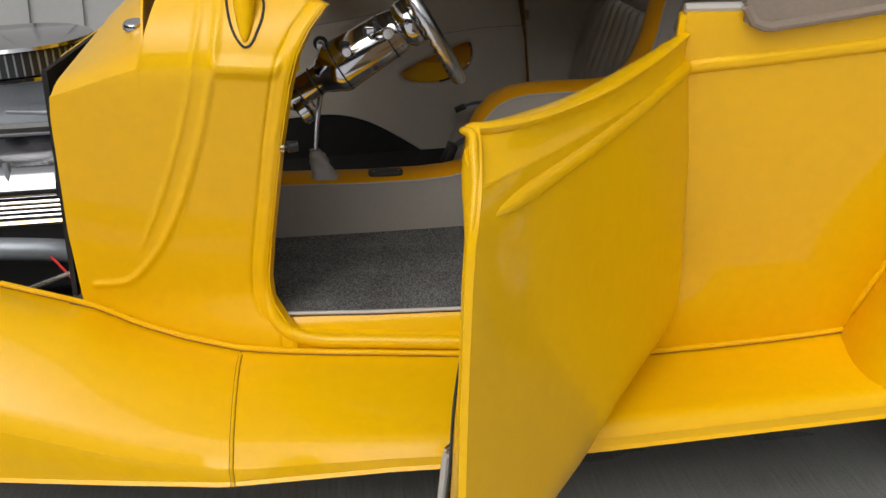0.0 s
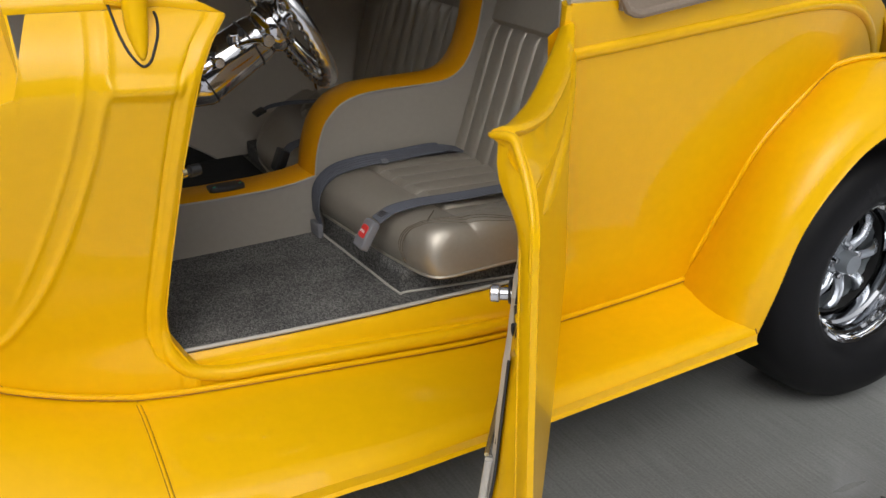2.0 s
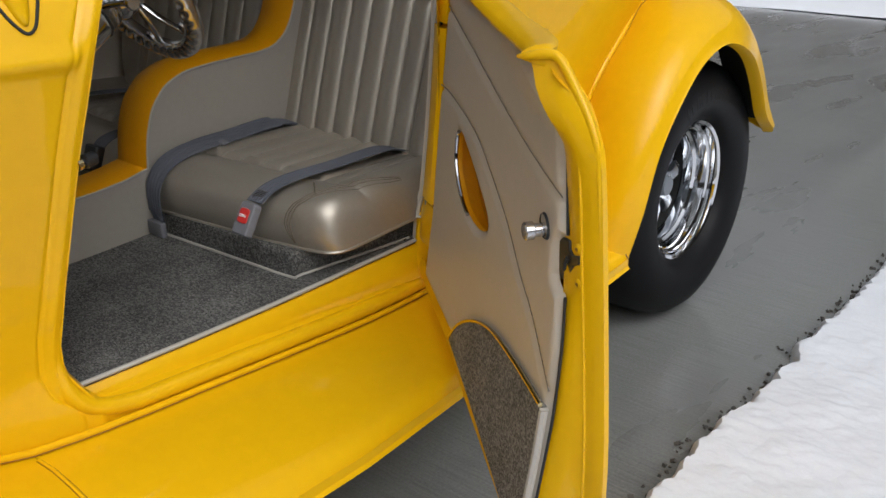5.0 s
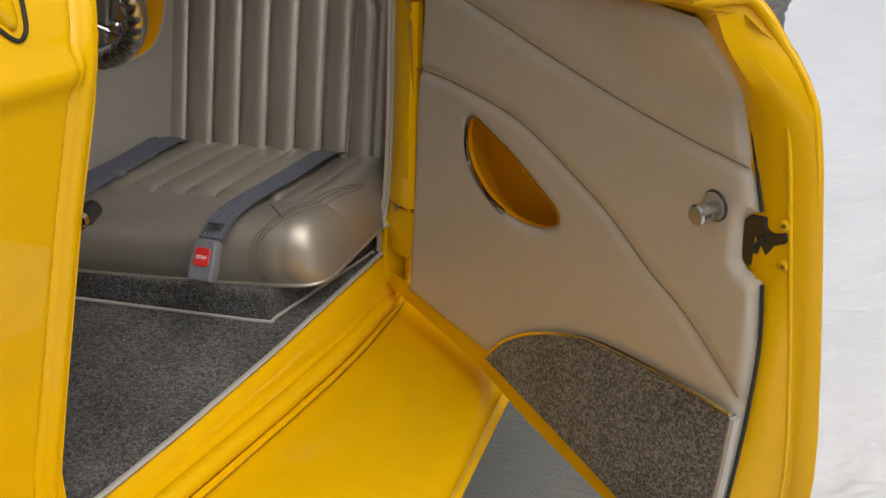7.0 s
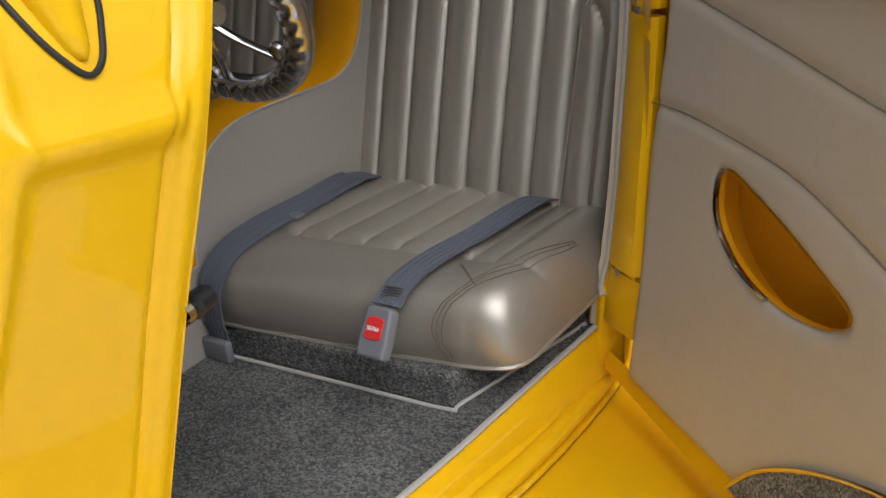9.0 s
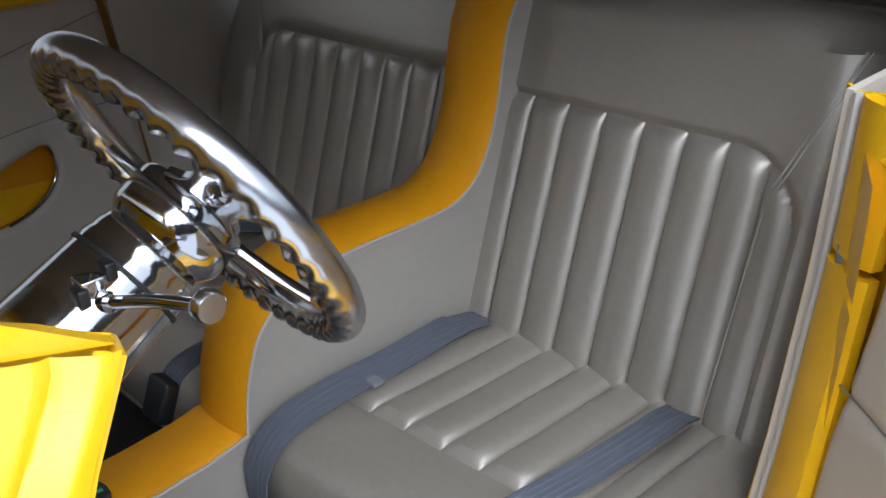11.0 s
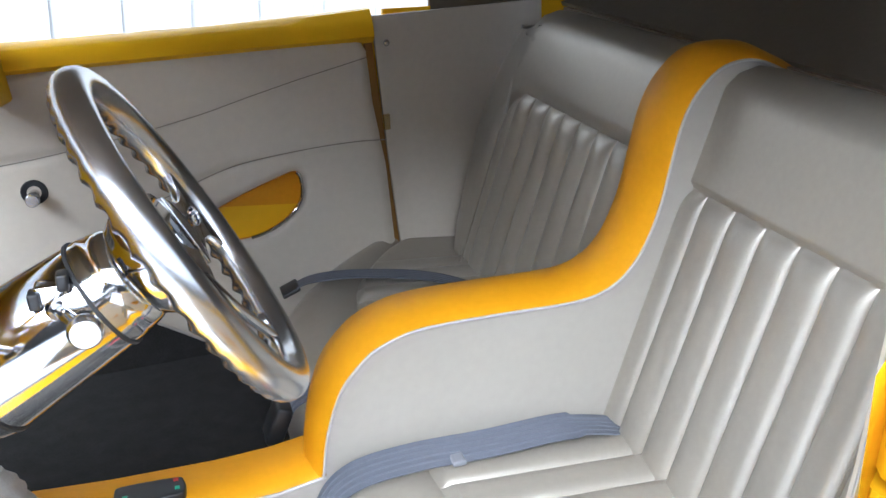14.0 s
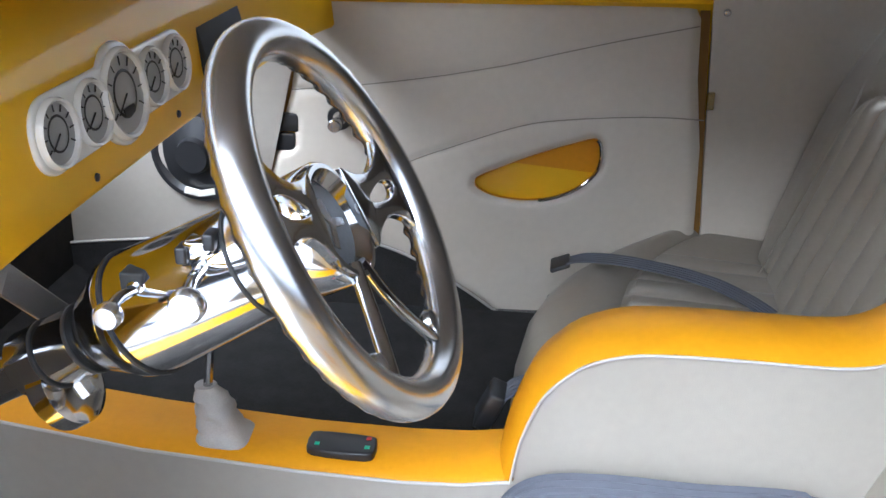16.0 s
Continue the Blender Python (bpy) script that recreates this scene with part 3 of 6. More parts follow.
# running board and front fender, one pressed sheet each
def board_section(x):
    zb = seam_z(x)
    yb = ys(x, zb)
    yc = lerp1(x, [-0.8, -0.55, -0.1, 0.3, 0.62, 1.2], [0.66, 0.745, 0.825, 0.858, 0.850, 0.828])
    zc = lerp1(x, [-0.8, -0.55, -0.3, -0.1, 0.1, 0.3, 1.2], [0.05, -0.02, -0.085, -0.112, -0.118, -0.122, -0.124])
    zl = lerp1(x, [-0.8, -0.55, -0.3, -0.1, 0.1, 0.3, 0.62, 1.2], [-0.15, -0.165, -0.172, -0.175, -0.172, -0.168, -0.170, -0.172])
    yl = yc + lerp1(x, [-0.8, -0.1, 0.2, 1.2], [0.055, 0.045, 0.028, 0.022])
    sag = lerp1(x, [-0.8, -0.1, 0.2, 1.2], [0.10, 0.02, 0.004, 0.0])
    pts = [(yb - 0.005, zb), (yb + 0.02, zb - 0.004)]
    pts += [(yb + (yc - yb) * t, zb + (zc - zb) * t ** 1.3 + sag * math.sin(t * math.pi) * 0.6) for t in (0.25, 0.45, 0.65, 0.82, 0.93)]
    pts += [(yc + 0.004, zc - 0.004), (yc + 0.014, zc - 0.014), (yl - 0.002, zc - 0.028), (yl, (zc + zl) / 2), (yl, zl + 0.006), (yl + 0.006, zl), (yl - 0.004, zl - 0.006), (yl - 0.02, zl - 0.004)]
    return [Vector((x, -a, b)) for a, b in pts]


def board(x0, x1, n):
    return loft([board_section(x0 + (x1 - x0) * k / n) for k in range(n + 1)], False)


add("running_board", *board(-0.0868, 1.205, 36), YELLOW, car, "smooth glossy yellow running board", solid=0.006)
add("front_fender", *board(-0.95, -0.0882, 30), YELLOW, car, "glossy yellow front fender", solid=0.006)
add("fender_welt", *sweep([p + Vector((0, 0, 0.0005)) for p in board_section(-0.0875)[1:13]], 0.0032, 8), YELLOW, car, "yellow welt between fender and running board")
for d in (-0.0036, 0.0036):
    add("fender_seam", *sweep([p + Vector((0, 0, 0.0003)) for p in board_section(-0.0875 + d)[1:13]], 0.0009, 6), SEAM, car)
add("body_seam_bead", *sweep([Vector((x, -ys(x, seam_z(x)) - 0.006, seam_z(x) + 0.006)) for x in np.linspace(-0.55, 1.19, 50)], 0.006, 8), YELLOW, car)
add("body_seam", *sweep([Vector((x, -ys(x, seam_z(x)) - 0.0105, seam_z(x) + 0.0012)) for x in np.linspace(-0.55, 1.19, 50)], 0.0009, 5), SEAM, car, "dark seam line along the body")

# quarter panel
def qtop(x):
    return lerp1(x, [0.7, 0.9, 1.25, 1.45, 1.55, 1.65, 1.76, 1.86, 1.95], [0.605, 0.60, 0.60, 0.59, 0.575, 0.545, 0.48, 0.385, 0.25])


def quarter(s):
    def f(u, v):
        x = 0.765 + 1.17 * u
        zb = seam_z(min(x, 1.19)) if x < 1.19 else lerp1(x, [1.19, 1.21, 1.25, 1.33, 1.44, 1.55, 1.65, 1.77, 1.94], [-0.114, -0.06, 0.04, 0.19, 0.29, 0.34, 0.35, 0.33, 0.10])
        zt = max(qtop(x), zb + 0.02)
        z = zb + (zt - zb) * v
        return on_side(x, z, 0, s)
    return grid(f, 60, 30)


add("quarter_panel", *quarter(-1), YELLOW, car, "glossy yellow rear quarter", solid=0.012)
add("quarter_panel", *quarter(1), YELLOW, car, solid=0.012, offset=1.0)
add("belt_moulding", *surf_bar([(0.782, 0.506), (0.95, 0.518), (1.137, 0.533), (1.329, 0.543), (1.461, 0.535), (1.579, 0.507), (1.679, 0.455), (1.774, 0.382), (1.83, 0.31)], 0.015, out=-0.007, n=14), YELLOW, car)
add("rear_deck", *grid(lambda u, v: Vector((1.40 + 0.55 * u, (-1 + 2 * v) * (ys(1.38 + 0.53 * u, 0.5) - 0.02), qtop(1.4 + 0.53 * u) + 0.07 * math.cos((v - 0.5) * math.pi))), 24, 20), YELLOW, car, "yellow rear deck", solid=0.01)
add("top_trim_strip", *sweep([on_side(x, qtop(x), -0.012) + Vector((0, 0, 0.006)) for x in np.linspace(0.765, 0.90, 6)], 0.009, 8), PIPING, car, "pale bright strip on the quarter's top edge")

# hinge pillar, behind the piping that edges the quarter trim
def pip(z):
    return Vector((lerp1(z, [-0.05, 0.068, 0.116, 0.24, 0.43, 0.62], [0.748, 0.751, 0.757, 0.765, 0.777, 0.786]), lerp1(z, [-0.05, 0.068, 0.116, 0.24, 0.43, 0.62], [-0.600, -0.614, -0.626, -0.640, -0.655, -0.664]), z))


def pillar():
    rings = []
    for z in np.linspace(-0.05, 0.60, 14):
        a = on_side(0.80, z, -0.001)
        p = pip(z)
        rings.append([p + Vector((0.02, 0.02, 0)), p + Vector((0.003, 0.004, 0)), p + Vector((0.006, -0.012, 0)), Vector(((p.x + a.x) / 2, min(p.y - 0.016, a.y), z)), a])
    return loft(rings, False)


add("hinge_pillar", *pillar(), YELLOW, car, "yellow rear door pillar", solid=0.004)


def lower_pillar():
    rings = []
    for z in np.linspace(-0.06, 0.068, 5):
        p = pip(z)
        rings.append([p + Vector((0.01, 0.02, 0)), p + Vector((-0.002, -0.004, 0)), p + Vector((0.006, -0.036 - 0.06 * (0.07 - z), 0)), p + Vector((0.04, -0.04, 0))])
    return loft(rings, True)


add("pillar_foot", *lower_pillar(), YELLOW, car, "yellow pillar foot at the sill", bevel=0.003, smooth=False)
# rear fender
FS = [(1.195, -0.592, -0.118), (1.222, -0.636, -0.03), (1.265, -0.652, 0.075), (1.335, -0.675, 0.218), (1.445, -0.70, 0.312), (1.55, -0.71, 0.368), (1.655, -0.70, 0.388), (1.79, -0.69, 0.355), (1.92, -0.69, 0.235), (2.02, -0.69, 0.09), (2.085, -0.73, -0.05)]
FL = [(1.205, -0.842, -0.155), (1.224, -0.866, -0.04), (1.268, -0.875, 0.09), (1.345, -0.88, 0.19), (1.445, -0.88, 0.262), (1.56, -0.88, 0.288), (1.665, -0.88, 0.263), (1.775, -0.868, 0.205), (1.87, -0.855, 0.115), (1.955, -0.843, 0.008), (2.05, -0.83, -0.06)]


FS = [(x, max(y, -ys(x, z) + 0.002), z) if x < 1.6 else (x, y, z) for x, y, z in FS]


def rear_fender(inset=0.0):
    s, l = cat(FS, 5), cat(FL, 5)
    rings = []
    c = Vector((1.66, 0, -0.12))
    for a, b in zip(s, l):
        rad = Vector(((a.x + b.x) / 2 - c.x, 0, (a.z + b.z) / 2 - c.z)).normalized()
        k = min(1.0, (a - b).length / 0.2)
        p1 = a.lerp(b, 0.35) + rad * 0.05 * k
        p2 = a.lerp(b, 0.85) + rad * 0.085 * k + Vector((0, -0.02, 0))
        ring = []
        for q in range(13):
            t = q / 12
            ring.append((1 - t) ** 3 * a + 3 * (1 - t) ** 2 * t * p1 + 3 * (1 - t) * t * t * p2 + t ** 3 * b)
        ring += [b + Vector((0, -0.004, 0)) - rad * 0.004, b + Vector((0, 0.006, 0)) - rad * 0.010, b + Vector((0, 0.03, 0)) - rad * 0.010]
        if inset:
            ring = [p - rad * inset + Vector((0, inset * 0.6, 0)) for p in ring[:13]]
        rings.append(ring)
    if inset:
        return loft(rings, False)
    end = rings[-1]
    m = sum(end, Vector()) / len(end)
    for k, d in ((0.85, 0.014), (0.5, 0.024), (0.1, 0.028)):
        rings.append([m.lerp(p, k) + Vector((d * 0.45, 0, -d)) for p in end])
    return loft(rings, False)


add("rear_fender", *rear_fender(), YELLOW, car, "rounded glossy yellow rear fender", solid=0.006)
add("fender_liner", *rear_fender(0.009), UNDER, car, "black inside of the rear fender")
add("wheel_well", *prism([(x, z) for x, _, z in FS[2:]] + [(2.06, -0.10), (1.27, -0.10)], lambda a, b, d: (a, d, b), -0.452, -0.444), UNDER, car, "black inner wall of the wheel well", smooth=False)
add("fender_bead", *sweep([p + Vector((-0.006, -0.003, 0.006)) for p in cat(FS[:9], 6)], 0.0075, 10), YELLOW, car)
add("fender_seam", *sweep([p + Vector((-0.002, -0.008, 0.003)) for p in cat(FS[:9], 6)], 0.0024, 6), SEAM, car, "dark seam round the fender")
add("fender_seam", *sweep([Vector((1.2035, y, z + 0.003)) for y, z in ((-0.60, -0.115), (-0.70, -0.119), (-0.80, -0.122), (-0.835, -0.128), (-0.85, -0.15))], 0.0018, 5), SEAM, car)

# rear wheel
WC = Vector((1.705, 0, -0.163))


def wheel():
    root = add("wheel", *turn([(0.15, -0.02), (0.15, 0.02)], WC + Vector((0, -0.63, 0)), (0, 1, 0), 24), UNDER, car, "rear wheel with a deep polished rim")
    prof = [(0.194, 0.0), (0.202, -0.022), (0.219, -0.038), (0.250, -0.052), (0.292, -0.052), (0.325, -0.040), (0.347, -0.016), (0.357, 0.016), (0.360, 0.06), (0.360, 0.18), (0.350, 0.23), (0.30, 0.27), (0.20, 0.26)]
    tyre = add("tyre", *turn(prof, WC + Vector((0, -0.735, 0)), (0, 1, 0), 96), TYRE, root, "black wide tyre with raised sidewall letters")
    add("rim", *turn([(0.194, 0.03), (0.2005, 0.004), (0.200, -0.008), (0.194, -0.012), (0.186, -0.008), (0.183, 0.0), (0.181, 0.014), (0.174, 0.018), (0.171, 0.030), (0.168, 0.050), (0.160, 0.056), (0.156, 0.075), (0.154, 0.100)], WC + Vector((0, -0.735, 0)), (0, 1, 0), 96), WHEELCHROME, root, "polished stepped wheel rim")
    add("rim_barrel", *turn([(0.154, 0.100), (0.148, 0.115), (0.142, 0.13), (0.140, 0.15)], WC + Vector((0, -0.735, 0)), (0, 1, 0), 96), CAST, root, "grey inside of the rim")
    add("hub", *turn([(0.0, -0.035), (0.026, -0.033), (0.03, -0.02), (0.032, 0.0), (0.05, 0.006), (0.056, 0.02)], WC + Vector((0, -0.655, 0)), (0, 1, 0), 32), CAST, root, "grey wheel hub")
    for k in range(8):
        a = 2 * math.pi * k / 8
        d = Vector((math.cos(a), 0, math.sin(a)))
        t = Vector((-math.sin(a), 0, math.cos(a)))
        c = WC + Vector((0, -0.64, 0))
        rings = []
        for r, w, yy in ((0.045, 0.017, -0.004), (0.08, 0.013, -0.012), (0.115, 0.015, -0.006), (0.146, 0.026, 0.01)):
            p = c + d * r + Vector((0, yy, 0))
            rings.append([p - t * w, p - t * w * 0.5 + Vector((0, -0.012, 0)), p + t * w * 0.5 + Vector((0, -0.012, 0)), p + t * w, p + Vector((0, 0.02, 0))])
        add("spoke", *loft(rings), WHEELCAST, root, bevel=0.002)
    for k in range(5):
        a = 2 * math.pi * k / 5 + 0.3
        add("wheel_nut", *turn([(0.0, -0.018), (0.008, -0.017), (0.010, -0.004), (0.011, 0.0)], WC + Vector((0.042 * math.cos(a), -0.652, 0.042 * math.sin(a))), (0, 1, 0), 8), CHROME, root)
    # raised sidewall letters, as plain blocks
    for k in range(6):
        a = radians(112 - 11 * k)
        d = Vector((math.cos(a), 0, math.sin(a)))
        t = Vector((d.z, 0, -d.x))
        c = WC + Vector((0, -0.786, 0)) + d * 0.275
        for q in (-1, 0, 1) if k % 2 else (-1, 1):
            p = c + t * q * 0.012
            vs = [p + t * sx * 0.004 + d * sz * 0.017 + Vector((0, sy, 0)) for sx in (-1, 1) for sy in (-0.0015, 0.004) for sz in (-1, 1)]
            add("sidewall_letter", vs, [(0, 1, 3, 2), (4, 6, 7, 5), (0, 4, 5, 1), (2, 3, 7, 6), (0, 2, 6, 4), (1, 5, 7, 3)], TYRE, root)
    add("valve", *sweep([WC + Vector((-0.11, -0.66, -0.135)), WC + Vector((-0.112, -0.70, -0.135))], 0.006, 8), DARK, root)


wheel()
# Second box is an added skirt that keeps light out from below the car
add("chassis", *join(box((0.55, 0, -0.14), (2.9, 1.0, 0.05)), box((0.35, -0.56, -0.215), (1.75, 0.04, 0.16)), box((0.4, -0.42, -0.19), (2.9, 0.07, 0.09)), box((0.4, 0.42, -0.19), (2.9, 0.07, 0.09))), UNDER, car, "black chassis below the floor")
add("rear_axle", *sweep([(1.705, -0.62, -0.163), (1.705, 0.62, -0.163)], 0.045, 10), UNDER, car)
add("rear_body_floor", *box((1.3, 0, 0.0), (0.7, 1.0, 0.02)), UNDER, car)

# windscreen stanchions, glass and gasket
for s in (-1, 1):
    rings = []
    for z, xa, xb, o in ((0.58, -0.001, 0.008, 0.001), (0.60, -0.010, 0.019, 0.004), (0.64, -0.016, 0.027, 0.006), (0.70, -0.012, 0.032, 0.0), (0.80, 0.02, 0.06, -0.03), (0.87, 0.05, 0.085, -0.045)):
        y = s * (ys(0.02, min(z, 0.62)) + o)
        rings.append([Vector((xa, y + s * -0.03, z)), Vector((xa, y, z)), Vector(((xa + xb) / 2, y + s * 0.008, z)), Vector((xb, y, z)), Vector((xb, y + s * -0.03, z))])
    add("windscreen_post", *loft(rings), YELLOW, car, "yellow windscreen post", sub=1)
    U = [(-0.030, 0.70), (-0.026, 0.65), (-0.022, 0.62), (-0.014, 0.595), (0.0, 0.576), (0.013, 0.580), (0.024, 0.598), (0.034, 0.618), (0.039, 0.638), (0.038, 0.65)]
    add("rubber_gasket", *surf_bar(U, 0.0022, s, out=0.0018, n=8), BLACK, car, "black rubber gasket round the windscreen post")
add("windscreen_gasket", *sweep([Vector((-0.0 - 0.05 * math.cos(a * 1.4), 0.60 * math.sin(a), 0.775 - 0.09 * abs(math.sin(a)) ** 3)) for a in np.linspace(-1.35, 1.35, 24)], 0.011, 8), BLACK, car, "black rubber windscreen gasket")
pane = add("windscreen_glass", *grid(lambda u, v: Vector((-0.03 + 0.11 * v, -0.56 + 1.12 * u, 0.765 + 0.115 * v)), 1, 1), GLASS, car, "clear windscreen glass", solid=0.005)
pane.visible_shadow = False

# worn chips on the opening's edge and a dark nick below it
CHIP = mat("worn_primer", (0.42, 0.38, 0.30), 0.7, 0.0, 0.0, 0.2, 60.0)
for z, h in ((0.585, 0.012), (0.545, 0.008), (0.50, 0.012), (0.33, 0.006)):
    pts = [on_side(open_x(z + q * h) - 0.004, z + q * h, 0.0005) for q in (-1, -0.4, 0.3, 1)]
    add("paint_chip", *sweep(pts, [0.0005, 0.0014, 0.0010, 0.0004], 6), CHIP, car, "worn paint chip")
add("paint_nick", *sweep([(-0.010, -0.560, -0.008), (-0.002, -0.5635, -0.017), (0.010, -0.5665, -0.025)], [0.0008, 0.0032, 0.0007], 6), DARK, car, "dark nick in the paint")
add("paint_nick", *sweep([(0.135, -0.5555, -0.012), (0.160, -0.5575, -0.011)], [0.0016, 0.0007], 5), DARK, car)

# ---- interior of the car ----
add("floor_carpet", *grid(lambda u, v: Vector((-0.42 + 1.21 * u, sill_y(-0.42 + 1.21 * u) + (0.57 + 0.62) * v, -0.001 + (0.06 * max(0, (0.16 - u) / 0.16) ** 1.5))), 40, 20), CARPET, car, "grey loop-pile floor carpet", solid=0.01, offset=0.0)
add("carpet_binding", *sweep([Vector((x, sill_y(x) - 0.004, 0.003)) for x in np.linspace(-0.012, 0.748, 24)], 0.0042, 6), PIPING, car, "pale carpet binding along the sill")
add("carpet_binding", *sweep(cat([(0.745, -0.590, 0.006), (0.62, -0.565, 0.006), (0.492, -0.538, 0.006), (0.474, -0.53, 0.006), (0.466, -0.40, 0.006), (0.452, -0.14, 0.006)], 5), 0.0030, 6), PIPING, car)

# tunnel
CY0, CY1 = -0.116, -0.014


def tunnel():
    rings = []
    for x, z, y0, y1 in ((-0.36, 0.185, -0.085, 0.01), (-0.2, 0.160, -0.095, 0.005), (0.0, 0.145, -0.108, -0.004), (0.2, 0.139, -0.115, -0.012), (0.33, 0.138, -0.117, -0.012), (0.40, 0.142, -0.117, -0.012), (0.459, 0.152, -0.116, -0.013)):
        m = (y0 + y1) / 2
        rings.append([Vector((x, y0, 0.0)), Vector((x, y0, z - 0.008)), Vector((x, y0 + 0.008, z)), Vector((x, m, z + 0.006)), Vector((x, y1 - 0.006, z)), Vector((x, y1, z - 0.008)), Vector((x, y1 + 0.03, 0.0))])
    return rings


tr = tunnel()
add("tunnel_side", *loft([r[:2] + [r[1] + Vector((0, 0.01, 0)), r[0] + Vector((0, 0.01, 0))] for r in tr]), TRIM_SHADED, car, "beige vinyl tunnel side")
add("tunnel_top", *loft([[p + Vector((0, 0, 0.001)) for p in r[1:6]] for r in tr], False), YVINYL, car, "yellow padded tunnel top", solid=0.004)
add("tunnel_carpet", *loft([r[5:7] + [r[6] + Vector((0, -0.01, 0)), r[5] + Vector((0, -0.01, 0))] for r in tr]), BLACKCARPET, car)
add("tunnel_piping", *sweep([r[1] + Vector((0, -0.002, 0.003)) for r in tr], 0.0022, 6), PIPING, car)

# console between the seats
CON = [(0.456, 0.145), (0.462, 0.185), (0.471, 0.222), (0.488, 0.264), (0.510, 0.291), (0.535, 0.311), (0.578, 0.326), (0.63, 0.330), (0.70, 0.330), (0.775, 0.329), (0.815, 0.332), (0.842, 0.341), (0.868, 0.360), (0.891, 0.394), (0.910, 0.443), (0.923, 0.499), (0.936, 0.549), (0.957, 0.585), (0.99, 0.611), (1.035, 0.614), (1.09, 0.59)]
con = [(p.x, p.z) for p in cat([(a, 0, b) for a, b in CON], 5)]
add("console_side", *prism([(0.456, 0.0)] + con + [(1.09, 0.0)], lambda a, b, d: (a, d, b), CY0, CY0 + 0.012), TRIM_SHADED, car, "beige vinyl console side", smooth=False)
add("console_side", *prism([(0.456, 0.0)] + con + [(1.09, 0.0)], lambda a, b, d: (a, d, b), CY1 - 0.012, CY1), TRIM_SHADED, car, smooth=False)


def console_strap():
    rings = []
    n = len(con)
    for i, (a, b) in enumerate(con):
        p, q = con[max(0, i - 1)], con[min(n - 1, i + 1)]
        t = Vector((q[0] - p[0], 0, q[1] - p[1])).normalized()
        nn = Vector((-t.z, 0, t.x))
        c = Vector((a, 0, b))
        rings.append([c + nn * h + Vector((0, y, 0)) for y, h in ((CY0 - 0.001, -0.001), (CY0 - 0.002, 0.002), (CY0 + 0.01, 0.010), (CY0 + 0.035, 0.015), ((CY0 + CY1) / 2, 0.017), (CY1 - 0.035, 0.015), (CY1 - 0.01, 0.010), (CY1 + 0.002, 0.002), (CY1 + 0.001, -0.001))])
    return loft(rings, False)


add("console_strap", *console_strap(), YVINYL, car, "yellow vinyl strap over the console")
add("console_piping", *sweep([(a, CY0 - 0.003, b) for a, b in con], 0.0019, 6), PIPING, car, "pale piping along the console edge")
add("console_seam", *sweep([(0.4575, CY0 - 0.002, 0.150), (0.4555, CY0 + 0.02, 0.157), (0.454, (CY0 + CY1) / 2, 0.160), (0.4555, CY1, 0.155)], 0.003, 6), SEAM, car)
add("window_switch", *prism(rounded([(0.206, -0.080), (0.214, -0.094), (0.280, -0.097), (0.291, -0.085), (0.289, -0.066), (0.280, -0.058), (0.214, -0.056), (0.206, -0.066)], 3), lambda a, b, d: (a, b, d), 0.139, 0.152), DARK, car, "black window switch with small coloured lamps", bevel=0.003)
for x, c in ((0.219, "green"), (0.281, "green"), (0.280, "red")):
    g = MATS.get(c + "_lamp") or mat(c + "_lamp", (0.02, 0.35, 0.2) if c == "green" else (0.5, 0.03, 0.02), 0.3)
    add("switch_lamp", *box((x, -0.066 if c == "red" else -0.084, 0.1525), (0.006, 0.005, 0.002)), g, car)
# gear lever
def gear_boot():
    rings = []
    for k in range(15):
        t = k / 14
        c = Vector((0.099 - 0.020 * t, -0.070, 0.143 + 0.072 * t))
        hw = lerp1(t, [0, 0.25, 0.6, 0.85, 1], [0.034, 0.026, 0.022, 0.018, 0.012])
        ring = []
        for q in range(28):
            a = 2 * math.pi * q / 28
            sq = (abs(math.cos(a)) ** 4 + abs(math.sin(a)) ** 4) ** -0.25
            r = hw * (sq * (1 - 0.6 * t) + 0.6 * t) + 0.0022 * math.sin(a * 3 + t * 9) * math.sin(math.pi * t) + 0.0016 * math.sin(t * 26)
            ring.append(c + Vector((r * math.cos(a), r * math.sin(a) * 0.9, 0)))
        rings.append(ring)
    return loft(rings)


add("gear_boot", *gear_boot(), GREYBOOT, car, "pale grey wrinkled leather gear boot")
add("gear_lever", *sweep(cat([(0.080, -0.070, 0.200), (0.092, -0.066, 0.29), (0.115, -0.058, 0.39), (0.125, -0.055, 0.43)], 4), 0.006, 8), CHROME, car, "chrome gear lever")

# dashboard
def dash():
    prof = [(0.034, 0.516), (0.056, 0.519), (0.060, 0.526), (0.056, 0.585), (0.053, 0.632), (0.048, 0.662), (0.030, 0.687), (-0.01, 0.706), (-0.06, 0.724)]
    rings = []
    for y in np.linspace(-0.60, 0.60, 40):
        k = abs(y) / 0.60
        dx = 0.03 * k ** 5
        drop = -0.035 * k ** 4
        rings.append([Vector((x + dx, y, z + drop * (z - 0.5) / 0.15)) for x, z in prof])
    return loft(rings, False)


